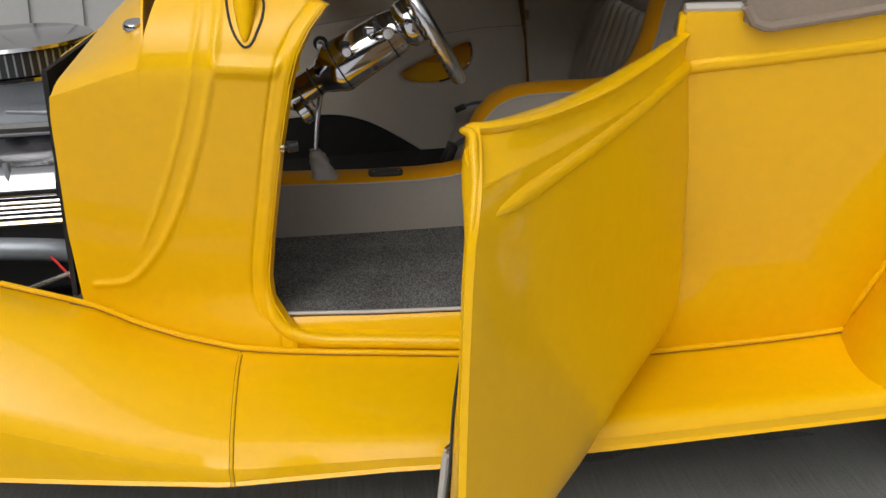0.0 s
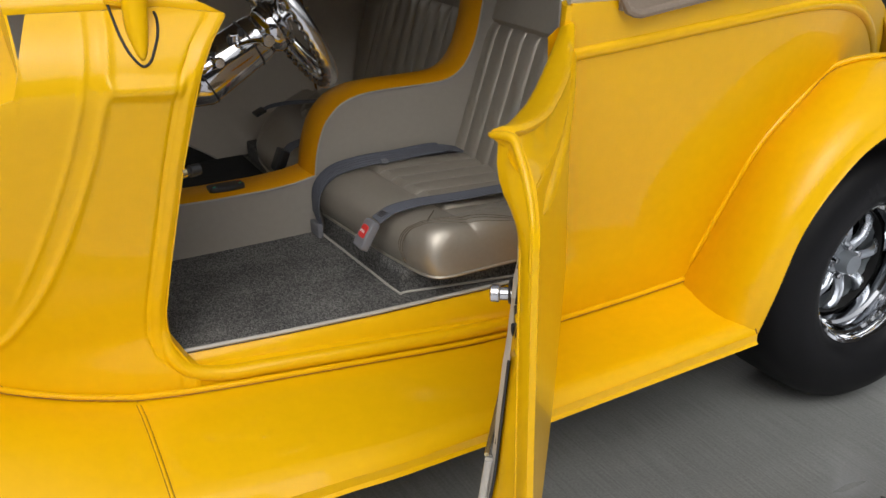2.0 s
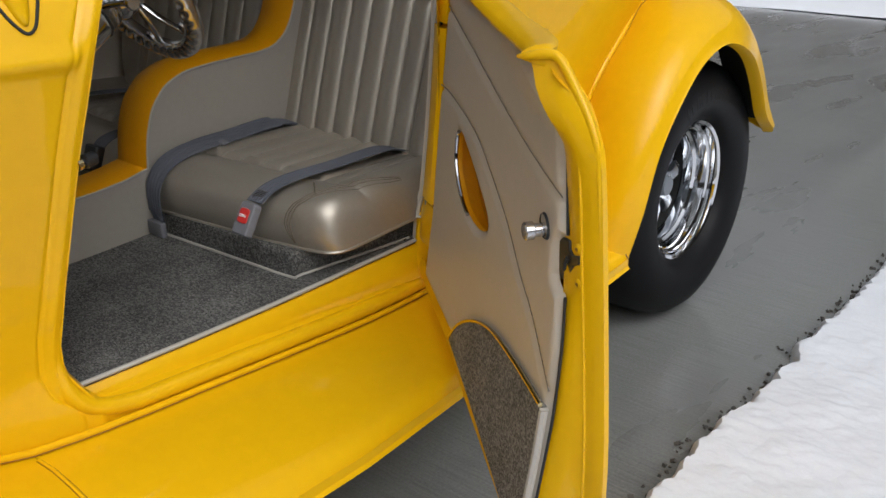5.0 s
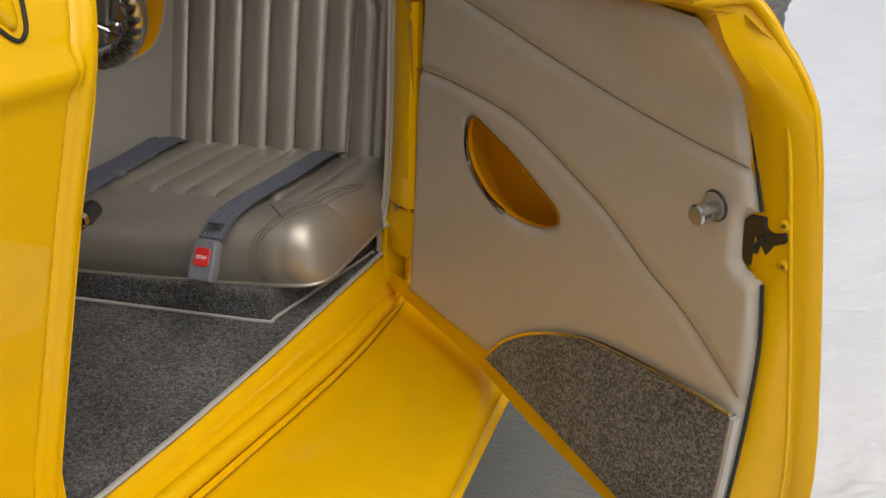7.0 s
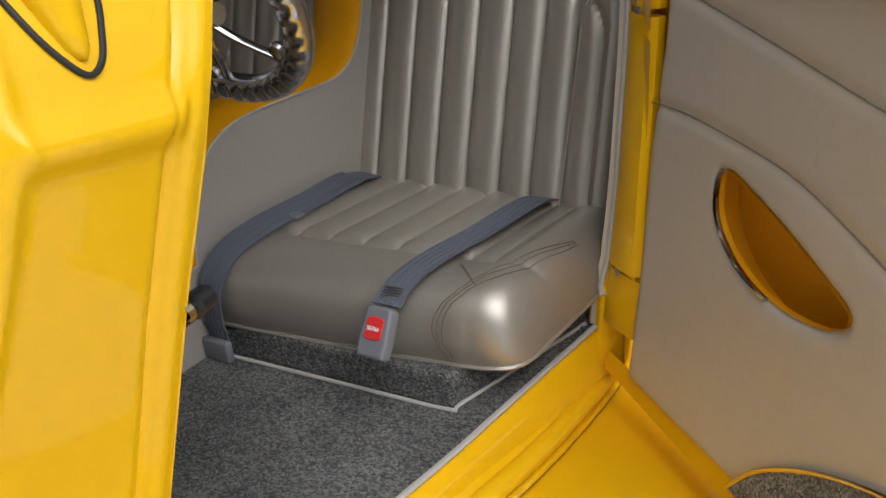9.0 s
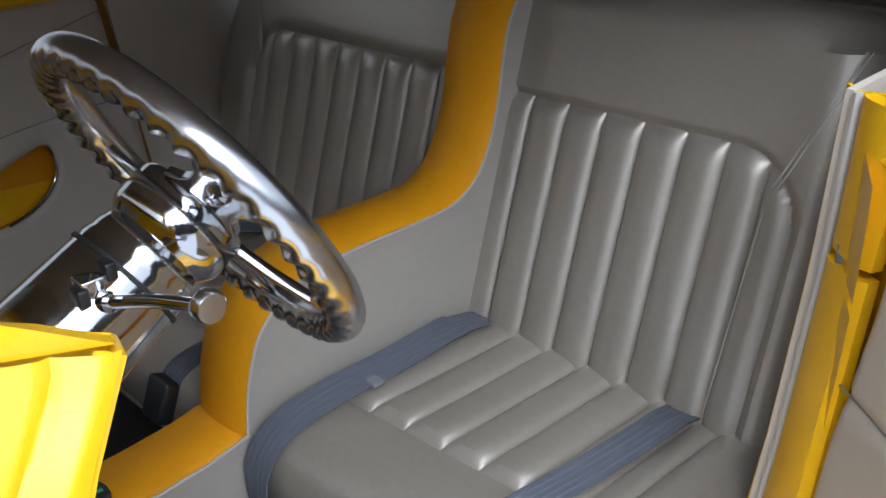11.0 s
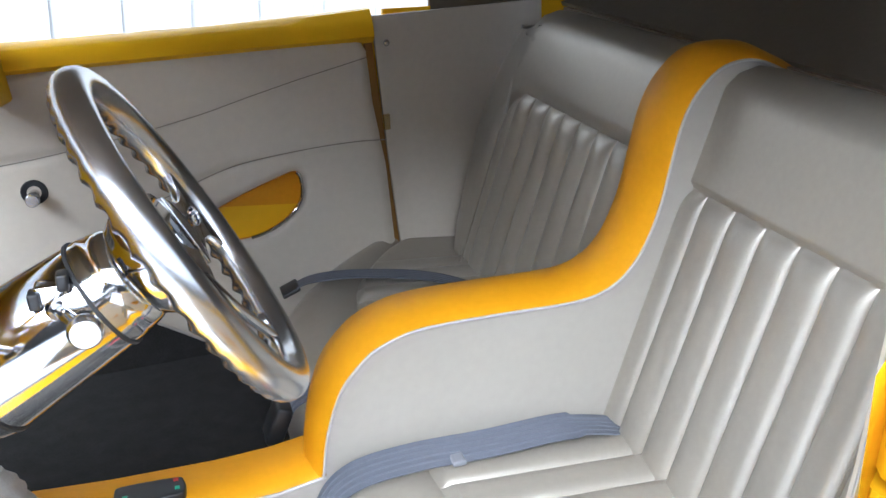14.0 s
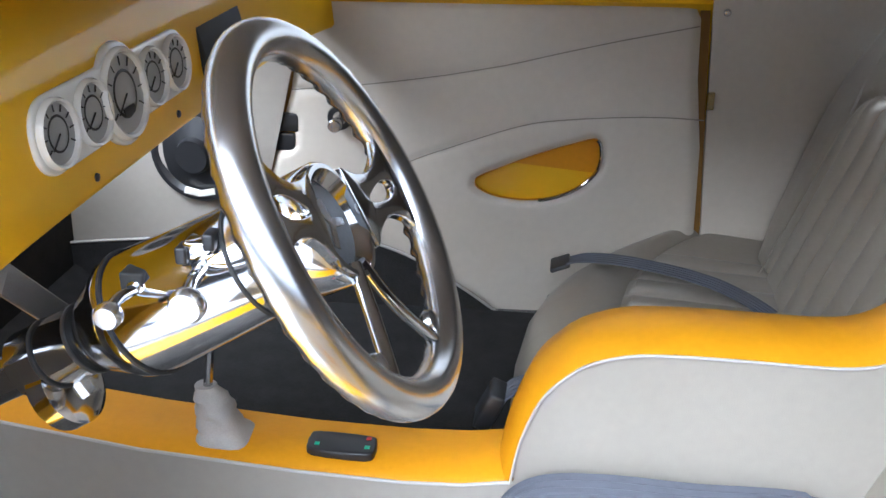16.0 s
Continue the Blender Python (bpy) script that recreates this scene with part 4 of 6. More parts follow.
add("dashboard", *dash(), YELLOW, car, "smooth yellow dashboard", solid=0.006)
def panel_outline():
    """Long rounded panel with a round bulge for the large dial."""
    w, h, r, big = 0.168, 0.035, 0.030, 0.051
    y0 = math.sqrt(big ** 2 - h ** 2)
    half = [(w - r + r * math.sin(a), h - r + r * math.cos(a)) for a in np.linspace(math.pi / 2, 0, 8)]
    half += [(big * math.sin(a), big * math.cos(a)) for a in np.linspace(math.asin(y0 / big), -math.asin(y0 / big), 15)]
    half += [(-y, z) for y, z in half[7::-1]]
    return [(y - 0.140, z + 0.596) for y, z in half + [(-y, -z) for y, z in half]]


def on_dash(y, z, h):
    """A place h above the leaning face of the dashboard."""
    return Vector((0.057 - 0.09 * (z - 0.56) + h, y, z))


DASH_N = Vector((1, 0, 0.09)).normalized()
gauge = add("instrument_panel", *prism(panel_outline(), lambda a, b, d: on_dash(a, b, d), -0.008, 0.007), IVORY, car, "ivory instrument panel with five dials", bevel=0.003)
for y, r in ((-0.272, 0.029), (-0.207, 0.029), (-0.140, 0.042), (-0.072, 0.029), (-0.010, 0.029)):
    c = on_dash(y, 0.596, 0.0075)
    up, sd = Vector((-0.09, 0, 1)).normalized(), Vector((0, 1, 0))
    dial = add("dial", *turn([(0.0, 0.001), (r * 0.94, 0.001), (r * 0.96, 0.0)], c, DASH_N, 32), GAUGEFACE, gauge, "grey dial face")
    add("bezel", *turn([(r * 0.93, 0.001), (r * 0.97, 0.005), (r * 1.04, 0.006), (r * 1.10, 0.003), (r * 1.10, -0.002)], c, DASH_N, 40), IVORY, gauge)
    add("dial_ring", *turn([(r * 0.50, 0.0016), (r * 0.56, 0.0018), (r * 0.58, 0.0014)], c, DASH_N, 32), DARK, gauge)
    for k in range(9):
        a = radians(-30 + 30 * k)
        m = sd * math.cos(a) + up * math.sin(a)
        p = c + DASH_N * 0.002 + m * r * 0.78
        add("dial_mark", *sweep([p - m * r * 0.11, p + m * r * 0.11], 0.0008, 4), DARK, gauge)
    add("needle", *sweep([c + DASH_N * 0.003, c + DASH_N * 0.003 - sd * r * 0.55 - up * r * 0.38], 0.0010, 4), DARK, gauge)
    if r > 0.04:
        add("odometer", *prism([(-0.011, -0.004), (0.011, -0.004), (0.011, 0.004), (-0.011, 0.004)], lambda a, b, d: c + DASH_N * d + sd * a + up * (b - 0.017), 0.001, 0.003), DARK, gauge)
SWM = Euler((0, radians(-14), 0)).to_matrix()
sw = add("switch_panel", *box((0.056, 0.150, 0.588), (0.012, 0.150, 0.060), SWM), UNDER, car, "black switch panel in the dashboard", bevel=0.003)
add("switch", *sweep([(0.060, 0.150, 0.588), (0.080, 0.150, 0.590)], 0.005, 8), CHROME, sw)
add("switch_bezel", *turn([(0.009, 0.003), (0.012, 0.0)], (0.063, 0.150, 0.588), (1, 0, 0.2), 16), CHROME, sw)
for y, z in ((-0.214, 0.535), (-0.013, 0.538)):
    add("dash_screw", *turn([(0.0, 0.004), (0.004, 0.003), (0.005, 0.0)], (0.058, y, z), (1, 0, 0), 10), DARK, car)
add("kick_panel", *grid(lambda u, v: Vector((-0.425 + (0.327 + 0.135 * v) * u, 0.522 + 0.046 * u + 0.03 * v * u, 0.0 + 0.54 * v)), 4, 4), TRIM_SHADED, car, "beige kick panel", solid=0.01)
add("kick_panel", *grid(lambda u, v: Vector((-0.34 + 0.30 * u, -0.49 - 0.03 * u - 0.04 * v, 0.0 + (0.42 + 0.1 * u) * v)), 4, 4), TRIM_SHADED, car, solid=0.01)
spk = add("speaker", *turn([(0.0, -0.028), (0.03, -0.030), (0.034, -0.018), (0.07, -0.008), (0.078, -0.016), (0.086, -0.016), (0.092, -0.006), (0.092, 0.004)], (-0.157, 0.546, 0.294), (0.1, 1, 0), 40), DARK, car, "round black loudspeaker in the kick panel")
add("speaker_badge", *prism([(-0.185, 0.222), (-0.155, 0.216), (-0.125, 0.222), (-0.128, 0.232), (-0.155, 0.226), (-0.182, 0.232)], lambda a, b, d: (a, d, b), 0.526, 0.534), IVORY, spk, "pale badge on the loudspeaker", smooth=False)
add("toe_board", *grid(lambda u, v: Vector((-0.425 + 0.03 * v, -0.50 + 1.05 * u, -0.005 + 0.53 * v)), 6, 6), BLACKCARPET, car, "dark carpeted toe board", solid=0.01)
ARC = [(p.x, p.z) for p in cat([(-0.42, 0, 0.118), (-0.30, 0, 0.130), (-0.17, 0, 0.140), (0.0, 0, 0.150), (0.12, 0, 0.150), (0.22, 0, 0.122), (0.32, 0, 0.062), (0.40, 0, 0.004)], 5)]
add("footwell_mat", *grid(lambda u, v: Vector((-0.41 + 0.87 * u, 0.012 + 0.528 * v, 0.010 + 0.06 * max(0, (0.12 - u) / 0.12) ** 1.5)), 24, 8), BLACKCARPET, car, "black carpet mat on the passenger's floor", solid=0.006)
add("dash_brace", *loft([[c + o for o in (Vector((0.002, 0.012, 0.012)), Vector((-0.002, 0.012, 0.012)), Vector((-0.002, -0.012, -0.012)), Vector((0.002, -0.012, -0.012)))] for c in (Vector((-0.056, -0.250, 0.452)), Vector((-0.05, -0.225, 0.425)), Vector((-0.05, -0.118, 0.313)), Vector((-0.062, -0.104, 0.300)))]), POLISHED, car, "flat bright brace below the dashboard", bevel=0.001, smooth=False)
add("footwell_carpet", *prism(ARC + [(-0.42, 0.0)], lambda a, b, d: (a, 0.545 + 0.05 * (a - 0.3) + d, b), -0.006, 0.0), BLACKCARPET, car, "black carpet in the passenger's footwell", smooth=False)
add("footwell_binding", *sweep([(a, 0.538 + 0.05 * (a - 0.3), b) for a, b in ARC], 0.0026, 6), PIPING, car)
add("jamb_knob", *join(turn([(0.0, 0.03), (0.010, 0.03), (0.011, 0.012), (0.006, 0.010), (0.006, 0.0)], (0.044, -0.632, 0.384), (1, 0.25, 0), 14)), DARK, car, "black rubber door stop")
add("jamb_knob_base", *turn([(0.009, 0.008), (0.009, 0.0)], (0.040, -0.633, 0.384), (1, 0.25, 0), 12), BRASS, car)

# steering column and wheel
SC = Vector((0.3356, -0.3493, 0.5678))
SN = Vector((0.878, 0.0, 0.479)).normalized()
SU = Vector((0, 0, 1)) - SN * SN.z
SU.normalize()
SV = SN.cross(SU)
LV = (-SV if SV.y > 0 else SV)
col = add("steering_column", *turn([(0.0, -0.030), (0.030, -0.032), (0.038, -0.042), (0.044, -0.055), (0.0465, -0.066), (0.046, -0.068), (0.048, -0.074), (0.055, -0.204), (0.053, -0.214), (0.047, -0.224), (0.036, -0.246), (0.031, -0.252), (0.031, -0.33), (0.026, -0.335), (0.021, -0.34), (0.021, -0.56)], SC, SN, 48), CHROME, car, "polished chrome steering column")
for d, r in ((-0.084, 0.0515), (-0.200, 0.0575), (-0.262, 0.0335), (-0.300, 0.0335)):
    add("column_band", *turn([(r - 0.004, -0.002), (r - 0.001, -0.0015), (r - 0.001, 0.0015), (r - 0.004, 0.002)], SC + SN * d, SN, 40), BLACK, col, "black band on the column")
add("column_switch", *box(SC + SN * -0.166 + LV * 0.034 + SU * 0.036, (0.020, 0.018, 0.016)), UNDER, col, bevel=0.002)


def lever(base, knob, r, rk, label):
    """A chrome stalk from the column with a flat round knob that faces outwards."""
    a = SC + SN * base[0] + SU * base[1] + LV * base[2]
    k = SC + SN * knob[0] + SU * knob[1] + LV * knob[2]
    st = add("lever", *sweep(cat([a, a.lerp(k, 0.55) + SU * 0.004, k], 5), r, 10), CHROME, col, label)
    add("collar", *turn([(0.0, 0.006), (r * 1.5, 0.005), (r * 1.8, 0.0), (r * 1.8, -0.008), (0.0, -0.010)], a, (k - a).normalized(), 18), CHROME, st)
    add("lever_knob", *turn([(0.0, 0.0045), (rk * 0.82, 0.004), (rk, 0.001), (rk, -0.005), (rk * 0.8, -0.008), (0.0, -0.009)], k, LV, 28), POLISHED, st, "round polished lever knob")


lever((-0.108, 0.022, 0.040), (-0.073, 0.027, 0.139), 0.0052, 0.0125, "chrome turn signal lever")
lever((-0.166, 0.030, 0.040), (-0.1645, 0.032, 0.092), 0.0048, 0.0105, "short chrome lever")
add("pivot_block", *box(SC + SN * -0.104 + SU * 0.034 + LV * 0.030, (0.026, 0.020, 0.016)), CHROME, col, "small lever pivot with black pads", bevel=0.003)
for d in (-0.013, 0.013):
    add("pivot_pad", *box(SC + SN * (-0.104 + d) + SU * 0.038 + LV * 0.036, (0.009, 0.016, 0.014)), DARK, col, bevel=0.002)
for k in range(9):
    add("collar_rib", *turn([(0.0395, -0.0012), (0.0425, -0.0008), (0.0425, 0.0008), (0.0395, 0.0012)], SC + SN * (-0.048 - 0.0026 * k), SN, 36), CHROME, col)
add("column_clamp", *turn([(0.0, 0.006), (0.030, 0.005), (0.038, 0.001), (0.039, -0.016), (0.034, -0.02)], SC + SN * -0.305 - SU * 0.030, SN, 32), CHROME, col, "round chrome column clamp")
add("column_drop", *sweep([SC + SN * -0.30 + SU * 0.01, SC + SN * -0.30 - SU * 0.045], 0.010, 8), POLISHED, col, "bright column support")
sw_root = add("steering_wheel", *turn([(0.0, -0.020), (0.036, -0.019), (0.040, -0.012), (0.043, -0.006), (0.047, -0.006), (0.050, -0.010), (0.050, -0.040), (0.046, -0.046), (0.036, -0.060), (0.0, -0.060)], SC, SN, 48), CHROME, car, "polished billet steering wheel with three slotted spokes")


def wheel_rim():
    rings = []
    n, m = 352, 18
    for k in range(n):
        a = 2 * math.pi * k / n
        d = SU * math.cos(a) + SV * math.sin(a)
        notch = 0.006 * (0.5 + 0.5 * math.cos(a * 44)) ** 0.8
        ring = []
        for q in range(m):
            b = 2 * math.pi * q / m
            r = 0.0165 - notch * max(0, math.cos(b + 1.62)) ** 4
            ring.append(SC + d * (0.1474 + r * math.cos(b)) + SN * (r * math.sin(b)))
        rings.append(ring)
    rings.append(rings[0])
    return loft(rings, True, False)


add("rim", *wheel_rim(), POLISHED, sw_root, "polished rim with finger grooves")
WIDTH_R = [0.038, 0.055, 0.075, 0.095, 0.113, 0.125, 0.132, 0.138]
WIDTH_W = [0.036, 0.026, 0.021, 0.023, 0.031, 0.042, 0.055, 0.078]


def plate_spoke(a0):
    """Flat spoke with curved sides and a long slot."""
    d = SU * math.cos(a0) + SV * math.sin(a0)
    t = SN.cross(d)
    n = 14
    outer, slot = [], []
    for s in (-1, 1):
        side = []
        hole = []
        for k in range(n):
            r = 0.038 + 0.100 * k / (n - 1)
            q = k / (n - 1)
            rr = 0.062 + 0.056 * q
            side.append((r, s * lerp1(r, WIDTH_R, WIDTH_W)))
            hole.append((rr, s * 0.0095 * math.sin(math.pi * min(1, max(0.02, q * 0.96 + 0.02))) ** 0.5 * (0.6 + 0.5 * q)))
        outer += side if s < 0 else side[::-1]
        slot += hole if s < 0 else hole[::-1]
    def at(p, h):
        return SC + d * p[0] + t * p[1] + SN * (h - 0.008 * (0.138 - p[0]) / 0.1)
    rings = [[at(p, -0.0045) for p in slot], [at(p, -0.0045) for p in outer], [at(p, 0.0045) for p in outer], [at(p, 0.0045) for p in slot]]
    rings.append(rings[0])
    return loft(rings, True, False)


for a0 in (radians(62), radians(260)):
    add("spoke", *plate_spoke(a0), CHROME, sw_root, "slotted billet spoke", bevel=0.0012)
for b0, b1 in ((150, 139), (172, 188)):
    da = SU * math.cos(radians(b0)) + SV * math.sin(radians(b0))
    db = SU * math.cos(radians(b1)) + SV * math.sin(radians(b1))
    dm = (da + db).normalized()
    add("spoke", *sweep(cat([SC + da * 0.036 - SN * 0.010, SC + dm * 0.08 - SN * 0.006, SC + db * 0.128, SC + db * 0.138], 5), 0.0065, 10, flat=0.75), CHROME, sw_root, "slim lower spoke")
for b1 in (196, 132):
    db = SU * math.cos(radians(b1)) + SV * math.sin(radians(b1))
    add("spoke_web", *turn([(0.0, 0.004), (0.009, 0.003), (0.011, -0.002), (0.009, -0.006), (0.0, -0.007)], SC + db * 0.126, SN, 16), POLISHED, sw_root)
add("horn_button", *turn([(0.0, -0.0165), (0.034, -0.0170), (0.0355, -0.0185)], SC, SN, 40), CAST, sw_root, "grey horn button")
add("emblem", *prism([(0.022, -0.004), (0.004, -0.004), (-0.004, -0.022), (-0.010, -0.020), (-0.004, -0.002), (-0.018, 0.012), (-0.012, 0.018), (0.002, 0.005), (0.020, 0.012), (0.024, 0.006)], lambda a, b, d: SC + SU * a + SV * b + SN * d, -0.0165, -0.0150), POLISHED, sw_root, "plain bright emblem", bevel=0.0006, smooth=False)

# engine in front of the firewall
eng = add("engine", *box((-0.72, 0.0, 0.10), (0.5, 0.42, 0.30)), UNDER, car, "engine with polished covers and air cleaner", bevel=0.02)
add("air_cleaner_lid", *turn([(0.0, 0.012), (0.16, 0.010), (0.185, 0.002), (0.188, -0.006), (0.180, -0.010)], (-0.62, 0.05, 0.505), (0, 0, 1), 64), CHROME, eng, "chrome air cleaner lid")
add("air_filter", *turn([(0.172, 0.0), (0.176, -0.002), (0.176, -0.055), (0.172, -0.058)], (-0.62, 0.05, 0.497), (0, 0, 1), 64), DARK, eng, "black pleated air filter")
for k in range(64):
    a = 2 * math.pi * k / 64
    c = Vector((-0.62 + 0.177 * math.cos(a), 0.05 + 0.177 * math.sin(a), 0.468))
    if a > math.pi:
        add("filter_rib", *box(c, (0.004, 0.004, 0.05), Euler((0, 0, a)).to_matrix()), CAST, eng, smooth=False)
add("air_cleaner_base", *turn([(0.187, 0.004), (0.188, -0.004), (0.17, -0.012), (0.06, -0.03), (0.05, -0.06)], (-0.62, 0.05, 0.435), (0, 0, 1), 64), CHROME, eng)
add("carburettor", *join(box((-0.60, 0.03, 0.37), (0.14, 0.16, 0.10)), box((-0.50, -0.07, 0.37), (0.05, 0.05, 0.07)), sweep([(-0.62, -0.09, 0.36), (-0.45, -0.09, 0.345)], 0.006, 8), sweep([(-0.47, -0.08, 0.34), (-0.47, -0.08, 0.40)], 0.006, 8)), CAST, eng, "grey carburettor and linkage", bevel=0.006)
add("valve_cover", *loft([[Vector((x, y, z)) for y, z in ((-0.06, 0.30), (-0.14, 0.315), (-0.21, 0.26), (-0.235, 0.19), (-0.10, 0.17))] for x in (-0.98, -0.97, -0.50, -0.49)]), CHROME, eng, "polished aluminium valve cover", bevel=0.014)
for k in range(4):
    add("cover_fin", *sweep([(-0.97, -0.238 + 0.002 * k, 0.185 - 0.012 * k), (-0.475, -0.238 + 0.002 * k, 0.185 - 0.012 * k)], 0.004, 6), POLISHED, eng)
add("cover_bolt", *sweep([(-0.60, -0.215, 0.22), (-0.605, -0.205, 0.27)], 0.008, 8), CAST, eng)
add("exhaust_header", *sweep(cat([(-0.9, -0.27, 0.10), (-0.6, -0.29, 0.095), (-0.45, -0.26, 0.05), (-0.40, -0.2, -0.1)], 5), 0.026, 12), CAST, eng, "grey exhaust header tube")
add("gasket_rail", *sweep([(-0.97, -0.25, 0.14), (-0.48, -0.25, 0.14)], 0.007, 6), BRASS, eng)
add("engine_bay_rod", *sweep([(-0.58, -0.40, 0.03), (-0.40, -0.44, 0.10)], 0.005, 8), POLISHED, eng)
add("wire", *sweep(cat([(-0.52, -0.3, 0.08), (-0.46, -0.34, 0.02), (-0.43, -0.36, -0.03)], 4), 0.003, 8), RED, eng, "red wire")

# driver's door
DH = Vector((0.775, -0.655, 0))
DD = Vector((-0.61, -0.79, 0)).normalized()
DO = Vector((0.79, -0.61, 0)).normalized()


def dp(s, z, w=0.0):
    """Door place: s from the hinge, z up, w outwards from the leaning trim plane."""
    lean = 0.1 * (z - 0.304) if z > 0.1 else -0.0204 + 0.16 * (z - 0.1)
    return DH + DD * s + DO * (w + lean) + Vector((0, 0, z))


def dq(s, z, o=0.0):
    """Door place with o outwards from the upright hinge plane."""
    return DH + DD * s + DO * o + Vector((0, 0, z))


def edge_s(z):
    return lerp1(z, [-0.14, 0.05, 0.1, 0.2, 0.3, 0.4, 0.45, 0.5, 0.53, 0.56], [0.835, 0.844, 0.842, 0.832, 0.82, 0.807, 0.797, 0.771, 0.748, 0.718])


def skin_o(u, z):
    """How far the outer skin stands out: bowed, and drawn in towards the top front corner."""
    o = 0.034 + 0.012 * math.sin(u * math.pi) * min(1, (z + 0.14) / 0.65)
    return o - (o - lerp1(z, [0.46, 0.50, 0.53, 0.562], [0.034, 0.028, 0.016, -0.004])) * u ** 8 * (z > 0.46)


def bot(s):
    return lerp1(s, [0, 0.1, 0.27, 0.41, 0.62, 0.85], [-0.07, -0.076, -0.092, -0.126, -0.14, -0.145])


def trim_bot(s):
    return lerp1(s, [0.0, 0.33, 0.43, 0.55, 0.66, 0.85], [-0.040, -0.041, -0.056, -0.073, -0.090, -0.118])


def skin(u, v):
    z0 = bot(0.84 * u)
    z = z0 + (0.505 - z0) * v
    o = skin_o(u, z) - 0.034 * max(0, 1 - (z - z0) / 0.12) ** 2
    return dq(edge_s(z) * u, z, o)


door = add("door", *grid(skin, 40, 44), YELLOW, car, "open yellow driver's door", solid=0.004)


def curl(s, z):
    """How far the trim swings inwards below the hooked tip."""
    a, b = min(1, max(0, (s - 0.45) / 0.25)), min(1, max(0, (z - 0.445) / 0.085))
    return 0.034 * a * a * (3 - 2 * a) * b * b * (3 - 2 * b)


def door_rim():
    """Yellow front edge of the door, from the skin to the trim."""
    rings = []
    for k in range(44):
        v = k / 43
        z = -0.145 + 0.697 * v
        e = edge_s(z)
        o = skin_o(1.0, z) - 0.034 * max(0, 1 - (z + 0.145) / 0.12) ** 2
        ti = lerp1(z, [-0.14, 0.0, 0.2, 0.272, 0.343, 0.40, 0.445, 0.485, 0.512, 0.552], [0.776, 0.783, 0.785, 0.776, 0.760, 0.740, 0.725, 0.711, 0.698, 0.688])
        a, b, c, d = dq(e, z, o), dq(e + 0.006, z, o - 0.008), dq(e - 0.002, z, o - 0.016), dq(e - 0.012, z, o - 0.021)
        f, g, h = dq(e - 0.018, z, o - 0.024), dq(ti + 0.014, z, 0.006 + min(0, 0.1 * (z - 0.3)) - curl(0.72, z) * 0.8), dp(ti - 0.005, z, -0.001 - curl(0.72, z))
        w = math.exp(-((z - 0.50) / 0.045) ** 2)
        c, d, f = c - DO * 0.005 * w, d - DO * 0.011 * w, f - DO * 0.014 * w
        rings.append([a, b, c, d, f, f.lerp(g, 0.5) - DO * (0.002 + 0.008 * w), g - DO * 0.003 * w, h, dp(ti - 0.03, z, 0.008 - curl(0.72, z))])
    top = rings[-1]
    m = sum(top, Vector()) / len(top)
    for k, up in ((0.8, 0.004), (0.4, 0.007), (0.05, 0.008)):
        rings.append([m.lerp(p, k) + Vector((0, 0, up)) for p in top])
    return loft(rings, False)


add("door_edge", *door_rim(), YELLOW, door, "yellow door edge", solid=0.003)
LIP = [dq(0.696, 0.549, -0.039), dq(0.710, 0.552, -0.033), dq(0.725, 0.556, -0.016), dq(0.735, 0.554, -0.004), dq(0.748, 0.539, 0.004)]
LIP += [dq(edge_s(z) + 0.001, z, skin_o(1.0, z) - 0.009) for z in (0.515, 0.49, 0.46, 0.42, 0.37, 0.32)]
LIP = cat(LIP, 6)
add("edge_lip", *sweep(LIP, [0.0025 + 0.0035 * min(1, k / 10) * min(1, (len(LIP) - 1 - k) / 30) for k in range(len(LIP))], 12), YELLOW, door, "raised yellow lip along the door's edge")
EDGE_T = [(0.700, 0.508), (0.714, 0.485), (0.728, 0.445), (0.744, 0.40), (0.757, 0.365), (0.764, 0.345)]
for line in (EDGE_T, [(0.780, 0.270), (0.790, 0.20), (0.790, 0.11), (0.788, 0.0), (0.782, -0.108)]):
    add("trim_gap", *sweep([dp(p.x, p.z, -0.0012 - curl(p.x, p.z)) for p in cat([(a, 0, b) for a, b in line], 5)], 0.0022, 6), DARK, door, "dark gap round the door trim")
add("edge_crease", *sweep([dq(edge_s(z) - 0.020, z, skin_o(1.0, z) - 0.0245) for z in np.linspace(0.47, -0.02, 26)], [0.0006] + [0.0026] * 24 + [0.0006], 8), YELLOW, door)


